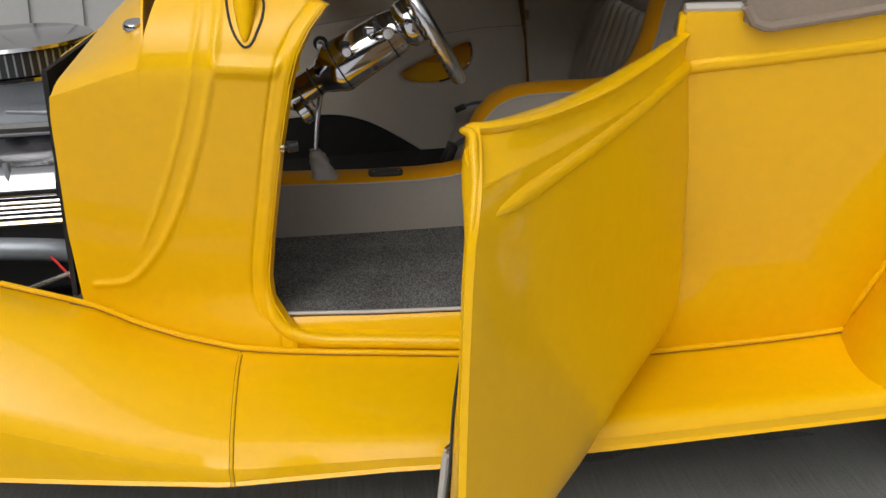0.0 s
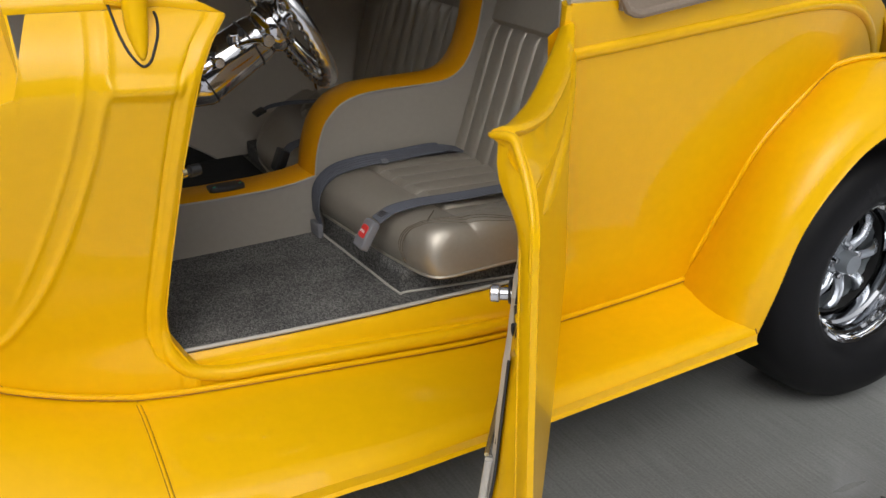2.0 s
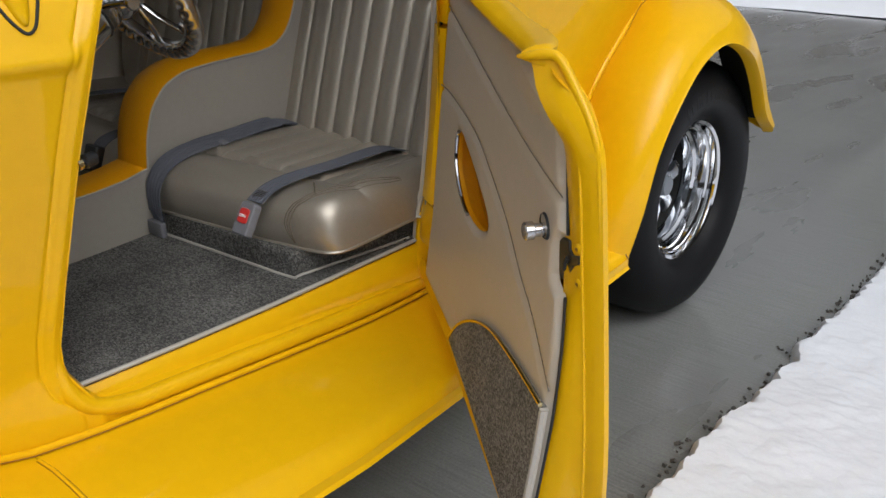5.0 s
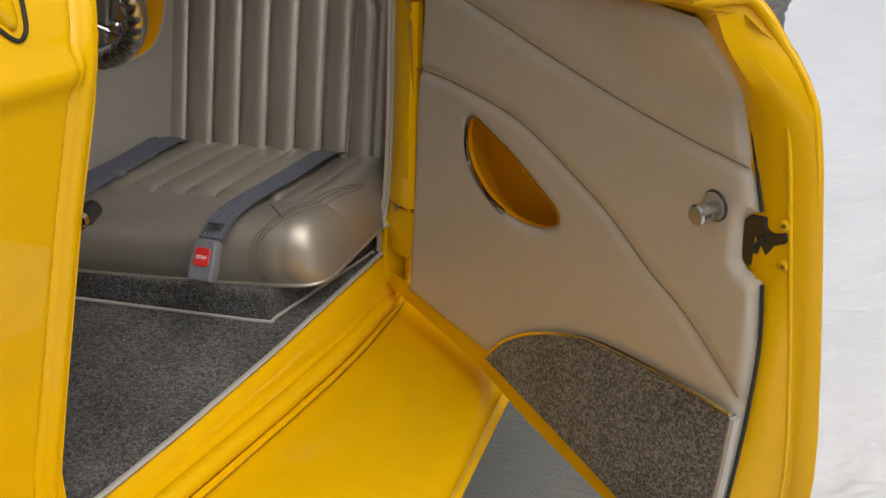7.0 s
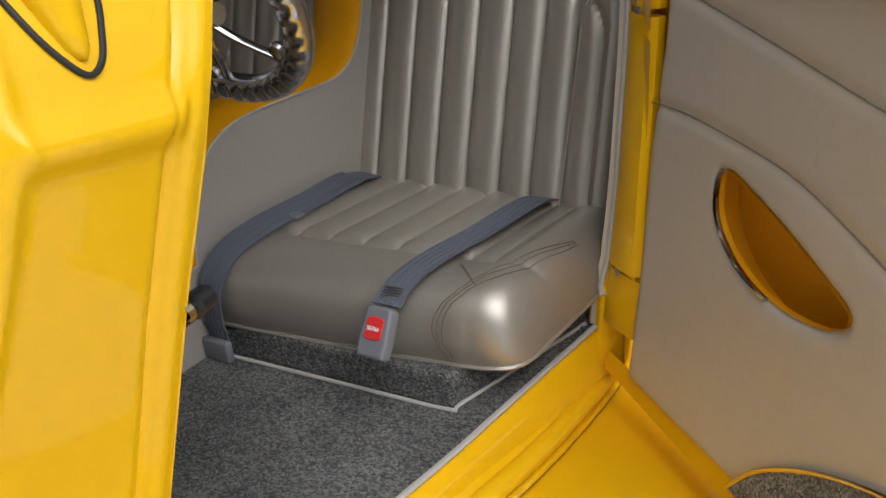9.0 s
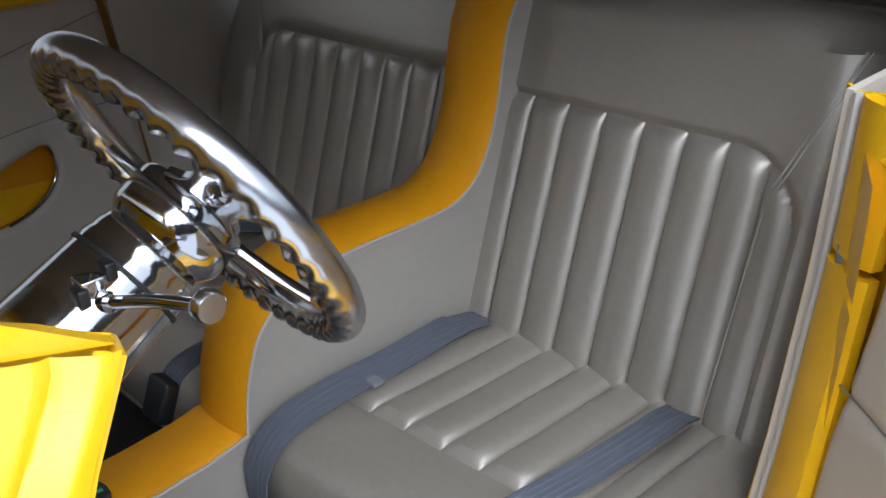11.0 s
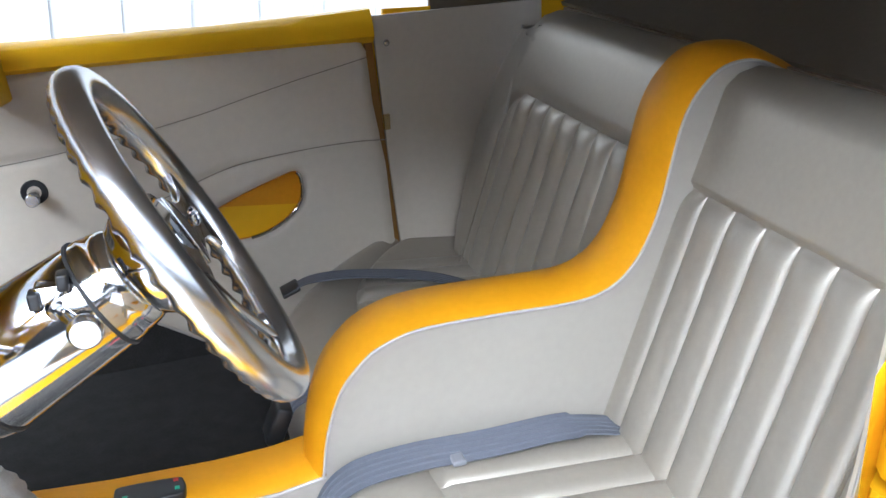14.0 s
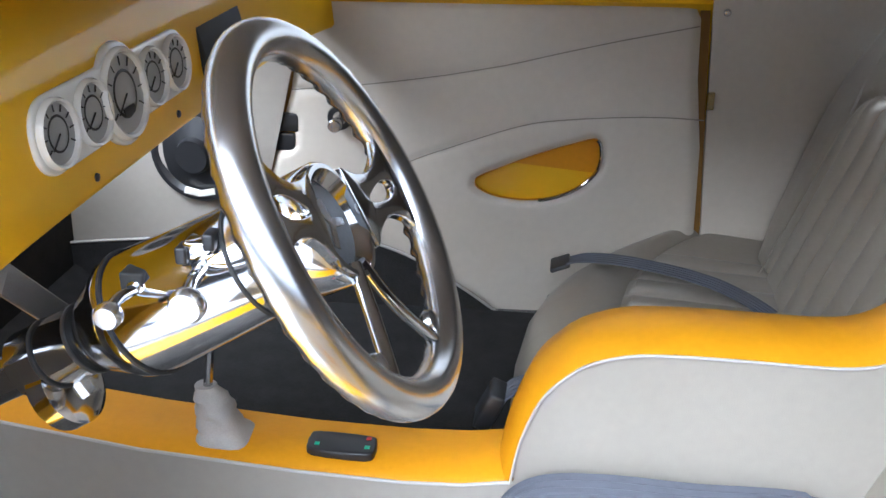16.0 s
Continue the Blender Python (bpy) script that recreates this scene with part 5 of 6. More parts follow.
def door_cap():
    """Rolled top of the door: a narrow roll that swings inwards to a hooked tip, with a hollow below it outside."""
    rings = []
    for k in range(57):
        t = (k / 56) ** 0.85
        s = 0.012 + 0.704 * t
        zt = 0.573 - 0.022 * math.sin(min(1, t / 0.66) * math.pi * 0.5) + 0.013 * max(0, (t - 0.66) / 0.34) ** 1.5
        o0 = lerp1(s, [0.0, 0.22, 0.42, 0.55, 0.66, 0.69, 0.716], [0.014, 0.005, -0.004, -0.012, -0.023, -0.031, -0.038])
        o1 = lerp1(s, [0.0, 0.2, 0.4, 0.6, 0.66, 0.70, 0.716], [0.038, 0.045, 0.045, 0.033, 0.022, 0.008, -0.004])
        m = (o0 + o1) / 2
        tip = max(0, (t - 0.9) / 0.1) ** 2
        ring = []
        for z in (0.503, 0.511, 0.519, 0.528, 0.537):
            a = (z - 0.503) / 0.034
            o = lerp1(a, [0, 1], [skin_o(t, z), min(skin_o(t, z), o1 - 0.008)]) + 0.0004 - 0.003 * math.sin(a * math.pi)
            ring.append(dq(0.012 + (edge_s(z) - 0.012) * t, min(z, zt - 0.020), o))
        for z, o in ((zt - 0.014, o1 - 0.0055), (zt - 0.0095, o1 - 0.001), (zt - 0.005, o1), (zt - 0.001, o1 - 0.004), (zt, o1 - 0.011), (zt - 0.001, m), (zt - 0.004, o0 + 0.010), (zt - 0.008, o0 + 0.003), (zt - 0.013, o0), (zt - 0.018, o0 + 0.002), (zt - 0.021, o0 + 0.010)):
            ring.append(dq(s - 0.017 * tip * (o1 - o) / max(0.01, o1 - o0), z, o))
        ring.append(dq(s - 0.014 * tip, 0.525, 0.5 * (o0 + skin_o(t, 0.525))))
        ring.append(dq(s, 0.492, 0.6 * skin_o(t, 0.492)))
        rings.append(ring)
    last = rings[-1]
    c = sum(last, Vector()) / len(last)
    rings.append([c.lerp(p, 0.85) + DD * 0.004 for p in last])
    rings.append([c.lerp(p, 0.45) + DD * 0.008 for p in last])
    rings.append([c.lerp(p, 0.05) + DD * 0.009 for p in last])
    return loft(rings, True)


add("door_cap", *door_cap(), YELLOW, door, "rolled yellow top of the door")
add("door_moulding", *sweep([dq(s, 0.506 - 0.058 * s, 0.027 + 0.011 * math.sin(s / 0.8 * math.pi)) for s in np.linspace(0.01, 0.752, 30)], [0.015] * 26 + [0.0145, 0.013, 0.010, 0.005], 14), YELLOW, door)
add("door_bottom", *loft([[dq(s, bot(s) + 0.001, 0.0), dq(s, bot(s) - 0.006, -0.01), dp(s, 0.5 * bot(s) + 0.5 * trim_bot(s), -0.006), dp(s, trim_bot(s) - 0.004, -0.006), dp(s, trim_bot(s) + 0.012, -0.0035)] for s in np.linspace(0.0, 0.835, 24)], False), YELLOW, door, solid=0.003)


def hinge_cover(z0, z1, lift=0.0):
    """Smooth yellow cover between the pillar's piping and the door trim, with thickness and rolled ends."""
    rings = []
    n = Vector((-0.876, 0.483, 0))
    for k, z in enumerate([z0] + list(np.linspace(z0, z1, 14)) + [z1]):
        d = -0.010 if k in (0, 15) else 0.0
        a, b = pip(z) + Vector((-0.001, -0.007, 0)), dp(0.064, z, -0.004)
        rings.append([a - n * 0.008, a + n * (0.002 + d + lift), a.lerp(b, 0.15) + n * (0.006 + d + lift), a.lerp(b, 0.5) + n * (0.008 + d + lift), a.lerp(b, 0.85) + n * (0.006 + d + lift), b + n * (0.001 + d), b - n * 0.010])
    return loft(rings, True)


add("hinge_cover", *hinge_cover(0.112, 0.452, 0.003), YELLOW, car, "smooth yellow cover over the door hinges", bevel=0.0025)
add("hinge_cover", *hinge_cover(0.462, 0.60), YELLOW, car, bevel=0.002)
add("hinge_cover", *hinge_cover(0.020, 0.103, -0.004), YELLOW, car, bevel=0.002)
for zz in (0.1075, 0.457):
    c = pip(zz).lerp(dp(0.064, zz, 0), 0.35)
    add("hinge_pin", *sweep([c + Vector((0, 0, -0.012)), c + Vector((0, 0, 0.012))], 0.006, 12), CAST, car, "dark steel hinge pin")
add("piping_end", *sweep([pip(0.070), pip(0.064) + Vector((-0.006, -0.004, -0.004)), pip(0.056) + Vector((0.004, -0.016, 0.002))], [0.0045, 0.005, 0.002], 8), PIPING, car)

for z0, z1 in ((0.103, 0.435), (0.447, 0.555)):
    rings = []
    for z in np.linspace(z0, z1, 6):
        a = pip(z) + Vector((0.003, -0.010, 0.008))
        b = dq(lerp1(z, [0.1, 0.3, 0.42, 0.5], [0.056, 0.062, 0.076, 0.080]), z - 0.008, -0.009 + min(0.0, 0.1 * (z - 0.3)))
        n = Vector((0.86, 0.5, 0)) * 0.014
        rings.append([a, b, b + n, a + n])
    add("hinge_edge", *loft(rings), YELLOW, door, "yellow hinge edge of the door", bevel=0.003, smooth=False)

# door trim
TR = [(0.060, -0.040), (0.060, 0.1), (0.066, 0.3), (0.080, 0.42), (0.084, 0.505), (0.098, 0.528), (0.2, 0.532), (0.45, 0.53), (0.6, 0.53), (0.675, 0.528), (0.698, 0.512), (0.712, 0.485), (0.726, 0.445), (0.742, 0.40), (0.755, 0.365), (0.763, 0.343), (0.752, 0.337), (0.747, 0.330), (0.749, 0.286), (0.757, 0.279), (0.779, 0.272), (0.788, 0.20), (0.788, 0.11), (0.786, 0), (0.780, -0.112), (0.66, -0.090), (0.55, -0.073), (0.43, -0.056), (0.33, -0.041), (0.2, -0.042)]
POCKET = rounded([(0.229, 0.311), (0.221, 0.280), (0.230, 0.250), (0.262, 0.221), (0.305, 0.203), (0.352, 0.197), (0.405, 0.202), (0.436, 0.214), (0.445, 0.227), (0.436, 0.239), (0.390, 0.259), (0.330, 0.283), (0.268, 0.303)], 4)


def in_poly(p, poly):
    hit, j = False, len(poly) - 1
    for i in range(len(poly)):
        (xi, yi), (xj, yj) = poly[i], poly[j]
        if (yi > p[1]) != (yj > p[1]) and p[0] < (xj - xi) * (p[1] - yi) / (yj - yi) + xi:
            hit = not hit
        j = i
    return hit


SEAM1 = [(p.x, p.z) for p in cat([(a, 0, b) for a, b in ((0.064, 0.350), (0.12, 0.353), (0.2, 0.351), (0.30, 0.343), (0.36, 0.333), (0.436, 0.309), (0.54, 0.270), (0.62, 0.226), (0.69, 0.195), (0.778, 0.137))], 5)]
SEAM2 = [(p.x, p.z) for p in cat([(a, 0, b) for a, b in ((0.086, 0.496), (0.15, 0.484), (0.295, 0.457), (0.42, 0.432), (0.55, 0.409), (0.65, 0.395), (0.744, 0.386))], 5)]
PATCH = [(p.x, p.z) for p in cat([(a, 0, b) for a, b in ((0.320, -0.040), (0.362, 0.008), (0.42, 0.048), (0.487, 0.079), (0.556, 0.099), (0.65, 0.111), (0.722, 0.116), (0.780, 0.118))], 5)]


def trim_panel(to3, cells=0.006):
    """Padded door trim with pressed seams and a cut for the pocket."""
    bm = bmesh.new()
    outer = [bm.verts.new((a, b, 0)) for a, b in TR]
    hole = [bm.verts.new((a, b, 0)) for a, b in POCKET]
    es = [bm.edges.new((outer[i], outer[(i + 1) % len(outer)])) for i in range(len(outer))]
    es += [bm.edges.new((hole[i], hole[(i + 1) % len(hole)])) for i in range(len(hole))]
    bmesh.ops.triangle_fill(bm, use_beauty=True, use_dissolve=False, edges=es)
    for f in list(bm.faces):
        c = f.calc_center_median()
        if in_poly((c.x, c.y), POCKET):
            bm.faces.remove(f)
    for k in range(119):
        bmesh.ops.bisect_plane(bm, geom=list(bm.verts) + list(bm.edges) + list(bm.faces), plane_co=(0.037 + 0.0063 * k, 0, 0), plane_no=(1, 0, 0))
    for k in range(106):
        bmesh.ops.bisect_plane(bm, geom=list(bm.verts) + list(bm.edges) + list(bm.faces), plane_co=(0, -0.13 + 0.0062 * k, 0), plane_no=(0, 1, 0))
    vs, idx = [], {}
    rim = TR + TR[:1]
    hol = POCKET + POCKET[:1]
    for i, v in enumerate(bm.verts):
        p = (v.co.x, v.co.y)
        h = 0.010
        for line in (SEAM1, SEAM2):
            h -= 0.0042 * math.exp(-(seg_dist(p, line) / 0.0075) ** 2)
        h -= 0.010 * math.exp(-(seg_dist(p, rim) / 0.007) ** 2) + 0.009 * math.exp(-(seg_dist(p, hol) / 0.006) ** 2)
        vs.append(to3(p[0], p[1], -h))
        idx[v] = i
    fs = [tuple(idx[v] for v in f.verts) for f in bm.faces]
    bm.free()
    return vs, fs


TRIM_V, TRIM_F = trim_panel(lambda a, b, h: (a, b, h))
add("door_trim", [dp(a, b, h - curl(a, b)) for a, b, h in TRIM_V], TRIM_F, TRIM_LIT, door, "padded beige vinyl door trim with curved seams")
CAVITY = [(0.33 + (a - 0.33) * 1.12, 0.235 + (b - 0.245) * 1.35) for a, b in POCKET]
for line in (SEAM1, SEAM2):
    add("trim_seam", *sweep([dp(a, b, -0.0062) for a, b in line], 0.0011, 6), TRIMLINE, door)
pk = [[dp(a, b, -0.006) for a, b in POCKET], [dp(a, b, 0.002) for a, b in POCKET], [dp(a, b, 0.003) for a, b in CAVITY], [dp(a, b, 0.030) for a, b in CAVITY]]
add("door_pocket", *loft(pk, True, False), YVINYL, door, "yellow-lined map pocket")
add("pocket_back", *prism(CAVITY, lambda a, b, d: dp(a, b, d), 0.030, 0.031), YVINYL, door)
add("pocket_bezel", *sweep([dp(a, b, -0.009) for a, b in POCKET[0:19]], 0.0035, 8), CHROME, door, "bright bezel on the pocket")
patch = PATCH + [(0.778, 0.0), (0.772, -0.110), (0.66, -0.088), (0.55, -0.071), (0.43, -0.054)]
add("carpet_patch", *prism(patch, lambda a, b, d: dp(a, b, d), -0.0165, -0.004), CARPET_TAN, door, "grey-tan carpet kick patch", smooth=False, bevel=0.003)
add("patch_strip", *sweep([dp(a, b + 0.002, -0.0165) for a, b in PATCH], 0.0032, 8), BRASS, door, "thin bright strip above the carpet patch")
add("patch_binding", *sweep([dp(a, b, -0.012) for a, b in ((0.783, 0.115), (0.783, 0.05), (0.782, 0.0), (0.775, -0.112))], 0.006, 8), PIPING, door)
add("door_release", *turn([(0.0, 0.030), (0.010, 0.030), (0.012, 0.028), (0.012, 0.018), (0.009, 0.016), (0.009, 0.0)], dp(0.712, 0.333, -0.010), -DO, 20), POLISHED, door, "polished door release knob")
add("release_cup", *turn([(0.016, 0.003), (0.018, 0.0)], dp(0.712, 0.337, -0.012), -DO, 20), DARK, door)
latch = add("latch", *prism([(0.740, 0.276), (0.747, 0.270), (0.771, 0.272), (0.773, 0.294), (0.778, 0.306), (0.792, 0.314), (0.795, 0.322), (0.790, 0.328), (0.776, 0.322), (0.768, 0.326), (0.766, 0.340), (0.748, 0.338), (0.740, 0.330)], lambda a, b, d: dq(0.772 + (a - 0.768) * 0.92, 0.312 + (b - 0.306) * 0.84, d + 0.15 * (a - 0.768)), 0.0020, 0.011), DARK, door, "black door latch", bevel=0.002, smooth=False)
add("latch_claw", *sweep([dq(0.764, 0.300, 0.000), dq(0.766, 0.310, -0.001), dq(0.770, 0.318, 0.000)], 0.003, 8), UNDER, latch)
for ss, zz in ((0.790, 0.338), (0.794, 0.294)):
    add("latch_screw", *turn([(0.0, 0.0036), (0.005, 0.0032), (0.0065, 0.0018), (0.0068, 0.0)], dq(ss, zz, 0.0078), -DO + DD * 0.35, 14), YELLOW, door, "yellow latch screw")
    add("screw_socket", *turn([(0.0, 0.0042), (0.0026, 0.0041)], dq(ss, zz, 0.0078), -DO + DD * 0.35, 8), SEAM, door)

# passenger door, closed
pdoor = add("passenger_door", *grid(lambda u, v: on_side(0.03 + 0.71 * u + 0.05 * (1 - u) * max(0, v - 0.6), -0.10 + 0.70 * v, 0.0, 1), 20, 20), YELLOW, car, "closed yellow passenger's door", solid=0.01, offset=1.0)


def front_x(z):
    """Front edge of the passenger's door trim."""
    return lerp1(z, [-0.1, 0.10, 0.214, 0.315, 0.393, 0.46, 0.556, 0.60], [-0.10, -0.070, -0.042, -0.018, 0.005, 0.018, 0.054, 0.072])


def pd(s, z, h):
    sf = lerp1(z, [-0.11, 0.20, 0.272, 0.343, 0.40, 0.445, 0.485, 0.512, 0.53], [0.780, 0.788, 0.779, 0.763, 0.742, 0.726, 0.712, 0.698, 0.66])
    x = 0.780 - s * 0.993 + 0.017 * min(1, max(0, (0.2 - s) / 0.14))
    x += (front_x(z + 0.018) - (0.780 - sf * 0.993)) * max(0, min(1, (s - 0.5) / (sf - 0.5)))
    return Vector((x, 0.592 + 0.10 * (z - 0.1) + 0.055 * (x - 0.4) + h, z + 0.018 + 0.018 * min(1, max(0, (z - 0.44) / 0.08))))


add("door_trim", [pd(a, b, h) for a, b, h in TRIM_V], TRIM_F, TRIM_LIT, pdoor, "padded beige vinyl door trim")
for line in (SEAM1, SEAM2):
    add("trim_seam", *sweep([pd(a, b, -0.0062) for a, b in line], 0.0011, 6), TRIMLINE, pdoor)
pk2 = [[pd(a, b, -0.006) for a, b in POCKET], [pd(a, b, 0.002) for a, b in POCKET], [pd(a, b, 0.003) for a, b in CAVITY], [pd(a, b, 0.030) for a, b in CAVITY]]
add("door_pocket", *loft(pk2, True, False), YVINYL, pdoor, "yellow-lined map pocket")
add("pocket_back", *prism(CAVITY, lambda a, b, d: pd(a, b, d), 0.030, 0.031), YVINYL, pdoor)
add("pocket_bezel", *sweep([pd(a, b, -0.009) for a, b in POCKET[0:19]], 0.0035, 8), CHROME, pdoor)
add("door_release", *turn([(0.0, 0.045), (0.010, 0.045), (0.012, 0.043), (0.012, 0.03), (0.009, 0.028), (0.009, 0.0)], pd(0.672, 0.335, -0.008), (0, -1, 0), 20), POLISHED, pdoor)
add("release_cup", *turn([(0.012, 0.001), (0.021, 0.003), (0.023, 0.0)], pd(0.672, 0.338, -0.010), (0, -1, 0), 20), DARK, pdoor)
add("latch", *join(box(pd(0.762, 0.326, -0.001), (0.046, 0.012, 0.034)), box(pd(0.766, 0.290, 0.001), (0.042, 0.012, 0.032))), DARK, pdoor, bevel=0.003)


def pcap():
    rings = []
    for k in range(21):
        x = -0.03 + 0.755 * k / 20
        y = 0.64 + 0.055 * (x - 0.4)
        zt = 0.603 + 0.010 * ((k - 8) / 12) ** 2
        rings.append([Vector((x, y - 0.012, 0.556)), Vector((x, y - 0.026, 0.566)), Vector((x, y - 0.024, 0.580)), Vector((x, y - 0.014, 0.596)), Vector((x, y, zt)), Vector((x, y + 0.03, zt)), Vector((x, y + 0.05, zt - 0.02)), Vector((x, y + 0.052, 0.53))])
    return loft(rings, True)


add("door_cap", *pcap(), YELLOW, pdoor, "rolled yellow door top")
add("door_gap_strip", *prism([(0.69, -0.03), (0.80, -0.03), (0.80, 0.59), (0.69, 0.59)], lambda a, b, d: (a, d - 0.03 + 0.06 * b, b), 0.690, 0.70), YELLOW, car)
# Brown strips put the shade of the recessed yellow door gaps into colour
add("door_gap_seal", *prism([(0.737, 0.05), (0.7525, 0.05), (0.7230, 0.60), (0.7075, 0.60)], lambda a, b, d: (a, 0.592 + 0.10 * (b - 0.118) + 0.055 * (a - 0.4) + d, b), 0.006, 0.016), SEAM, car, "dark brown seal in the door gap", smooth=False)
add("door_gap_seal", *prism([(front_x(z) - 0.011, z) for z in np.linspace(0.0, 0.57, 12)] + [(front_x(z) + 0.010, z) for z in np.linspace(0.57, 0.0, 12)], lambda a, b, d: (a, 0.592 + 0.10 * (b - 0.118) + 0.055 * (a - 0.4) + d, b), 0.004, 0.014), SEAM, car, smooth=False)
add("striker", *box((0.742, 0.648, 0.398), (0.012, 0.008, 0.03)), BRASS, car)

# inner quarter trims
def qtrim(s):
    def f(u, v):
        x = 0.757 + 0.335 * u - 0.03 * v * (1 - u)
        z = -0.02 + 0.62 * v
        y = 0.646 + 0.018 * v + 0.055 * u
        if s > 0:
            return Vector((x, min(y, ys(x, z) - 0.010), z))
        p = pip(z)
        return Vector((p.x + 0.002 + 0.32 * u, min(-0.52, p.y + 0.004), z))
    return grid(f, 10, 14)


add("quarter_trim", *qtrim(1), TRIM_LIT, car, "beige vinyl quarter trim", solid=0.008)
add("quarter_trim", *qtrim(-1), TRIM_LIT, car, solid=0.008)
for x, z in ((0.78, 0.177), (0.753, 0.548)):
    add("trim_screw", *turn([(0.0, 0.004), (0.005, 0.003), (0.007, 0.0)], (x, 0.640 + 0.02 * (z - 0.05) / 0.55, z), (0, -1, 0), 12), CHROME, car)
add("pillar_piping", *sweep([pip(z) for z in np.linspace(0.60, 0.066, 24)], 0.0045, 8), PIPING, car, "pale piping down the door pillar")
add("rear_shelf", *grid(lambda u, v: Vector((1.135 + 0.30 * u, (-1 + 2 * v) * (ys(min(1.15, 1.0 + 0.3 * u), 0.58) - 0.03) * (1 - 0.12 * u * u), 0.592 + 0.10 * u)), 8, 8), LINING, car, "dark cloth shelf behind the seats", solid=0.008)
add("rear_bulkhead", *grid(lambda u, v: Vector((1.06 + 0.03 * v, -0.57 + 1.14 * u, 0.0 + 0.60 * v)), 4, 4), TANTOP, car, "dark trim behind the seats", solid=0.01)


# raised cloth top: canopy and rear quarters, with its lining
def top_z(x):
    return lerp1(x, [-0.04, 0.3, 0.7, 1.0, 1.12, 1.22, 1.32, 1.42], [0.94, 0.97, 0.985, 0.98, 0.945, 0.87, 0.75, 0.60])


def canopy(o):
    def f(u, v):
        x = -0.04 + 0.94 * u
        a = (-1 + 2 * v) * math.pi / 2
        return Vector((x, (0.64 - o) * math.sin(a), 0.88 + (top_z(x) - 0.88 - o) * max(0, math.cos(a)) ** 0.6))
    return grid(f, 16, 32)


def top_rear(o):
    def f(u, v):
        x = 0.862 + 0.56 * u
        a = (-1 + 2 * v) * math.pi / 2
        zb = lerp1(x, [0.86, 0.9, 1.12, 1.42], [0.585, 0.572, 0.60, 0.60])
        w = (ys(min(x, 1.3), 0.58) + 0.016 - o) * (1 - 0.25 * max(0, (x - 1.15) / 0.27) ** 2)
        k = math.cos(a)
        z = zb + (max(top_z(x), zb + 0.02) - zb - o) * max(0, k) ** 0.55
        return Vector((x + 0.015 * k, w * math.copysign(abs(math.sin(a)) ** 0.8, a), z))
    return grid(f, 24, 60)


add("top_canopy", *canopy(0.0), TANTOP, car, "raised tan cloth top", solid=0.01)
add("top_lining", *canopy(0.02), LINING, car, "grey top lining")
add("top_quarter", *top_rear(0.0), TANTOP, car, "tan cloth top over the rear quarters", solid=0.01)
add("top_lining", *top_rear(0.02), LINING, car)
add("top_hem", *sweep([Vector((x, -(ys(x, 0.58) + 0.016), lerp1(x, [0.86, 0.875, 0.9, 1.12, 1.3], [0.615, 0.585, 0.574, 0.60, 0.602]))) for x in np.linspace(0.862, 1.3, 30)], 0.009, 8), TANTOP, car)
add("header_rail", *sweep([Vector((-0.025, 0.62 * math.sin(a), 0.855 + 0.045 * math.cos(a))) for a in np.linspace(-1.5, 1.5, 16)], 0.018, 8), YELLOW, car, "yellow windscreen header")

add("sill_screw", *turn([(0.0, 0.003), (0.003, 0.0025), (0.0042, 0.0)], (0.733, -0.589, 0.005), (0, -0.2, 1), 12), CHROME, car)

# ---- seats ----
def back_face(y, z, s):
    """Point on the seat back's flat face, at height z."""
    return 0.812 + 0.347 * z


def pleat_h(y, edges, depth=0.016):
    """Height of the padded rolls between the seams in edges."""
    for a, b in zip(edges, edges[1:]):
        if a <= y <= b:
            t = (y - a) / (b - a)
            return depth * min(1, (b - a) / 0.056) ** 2 * max(0.0, 1 - abs(2 * t - 1) ** 2.2) ** 0.62
    return 0.0


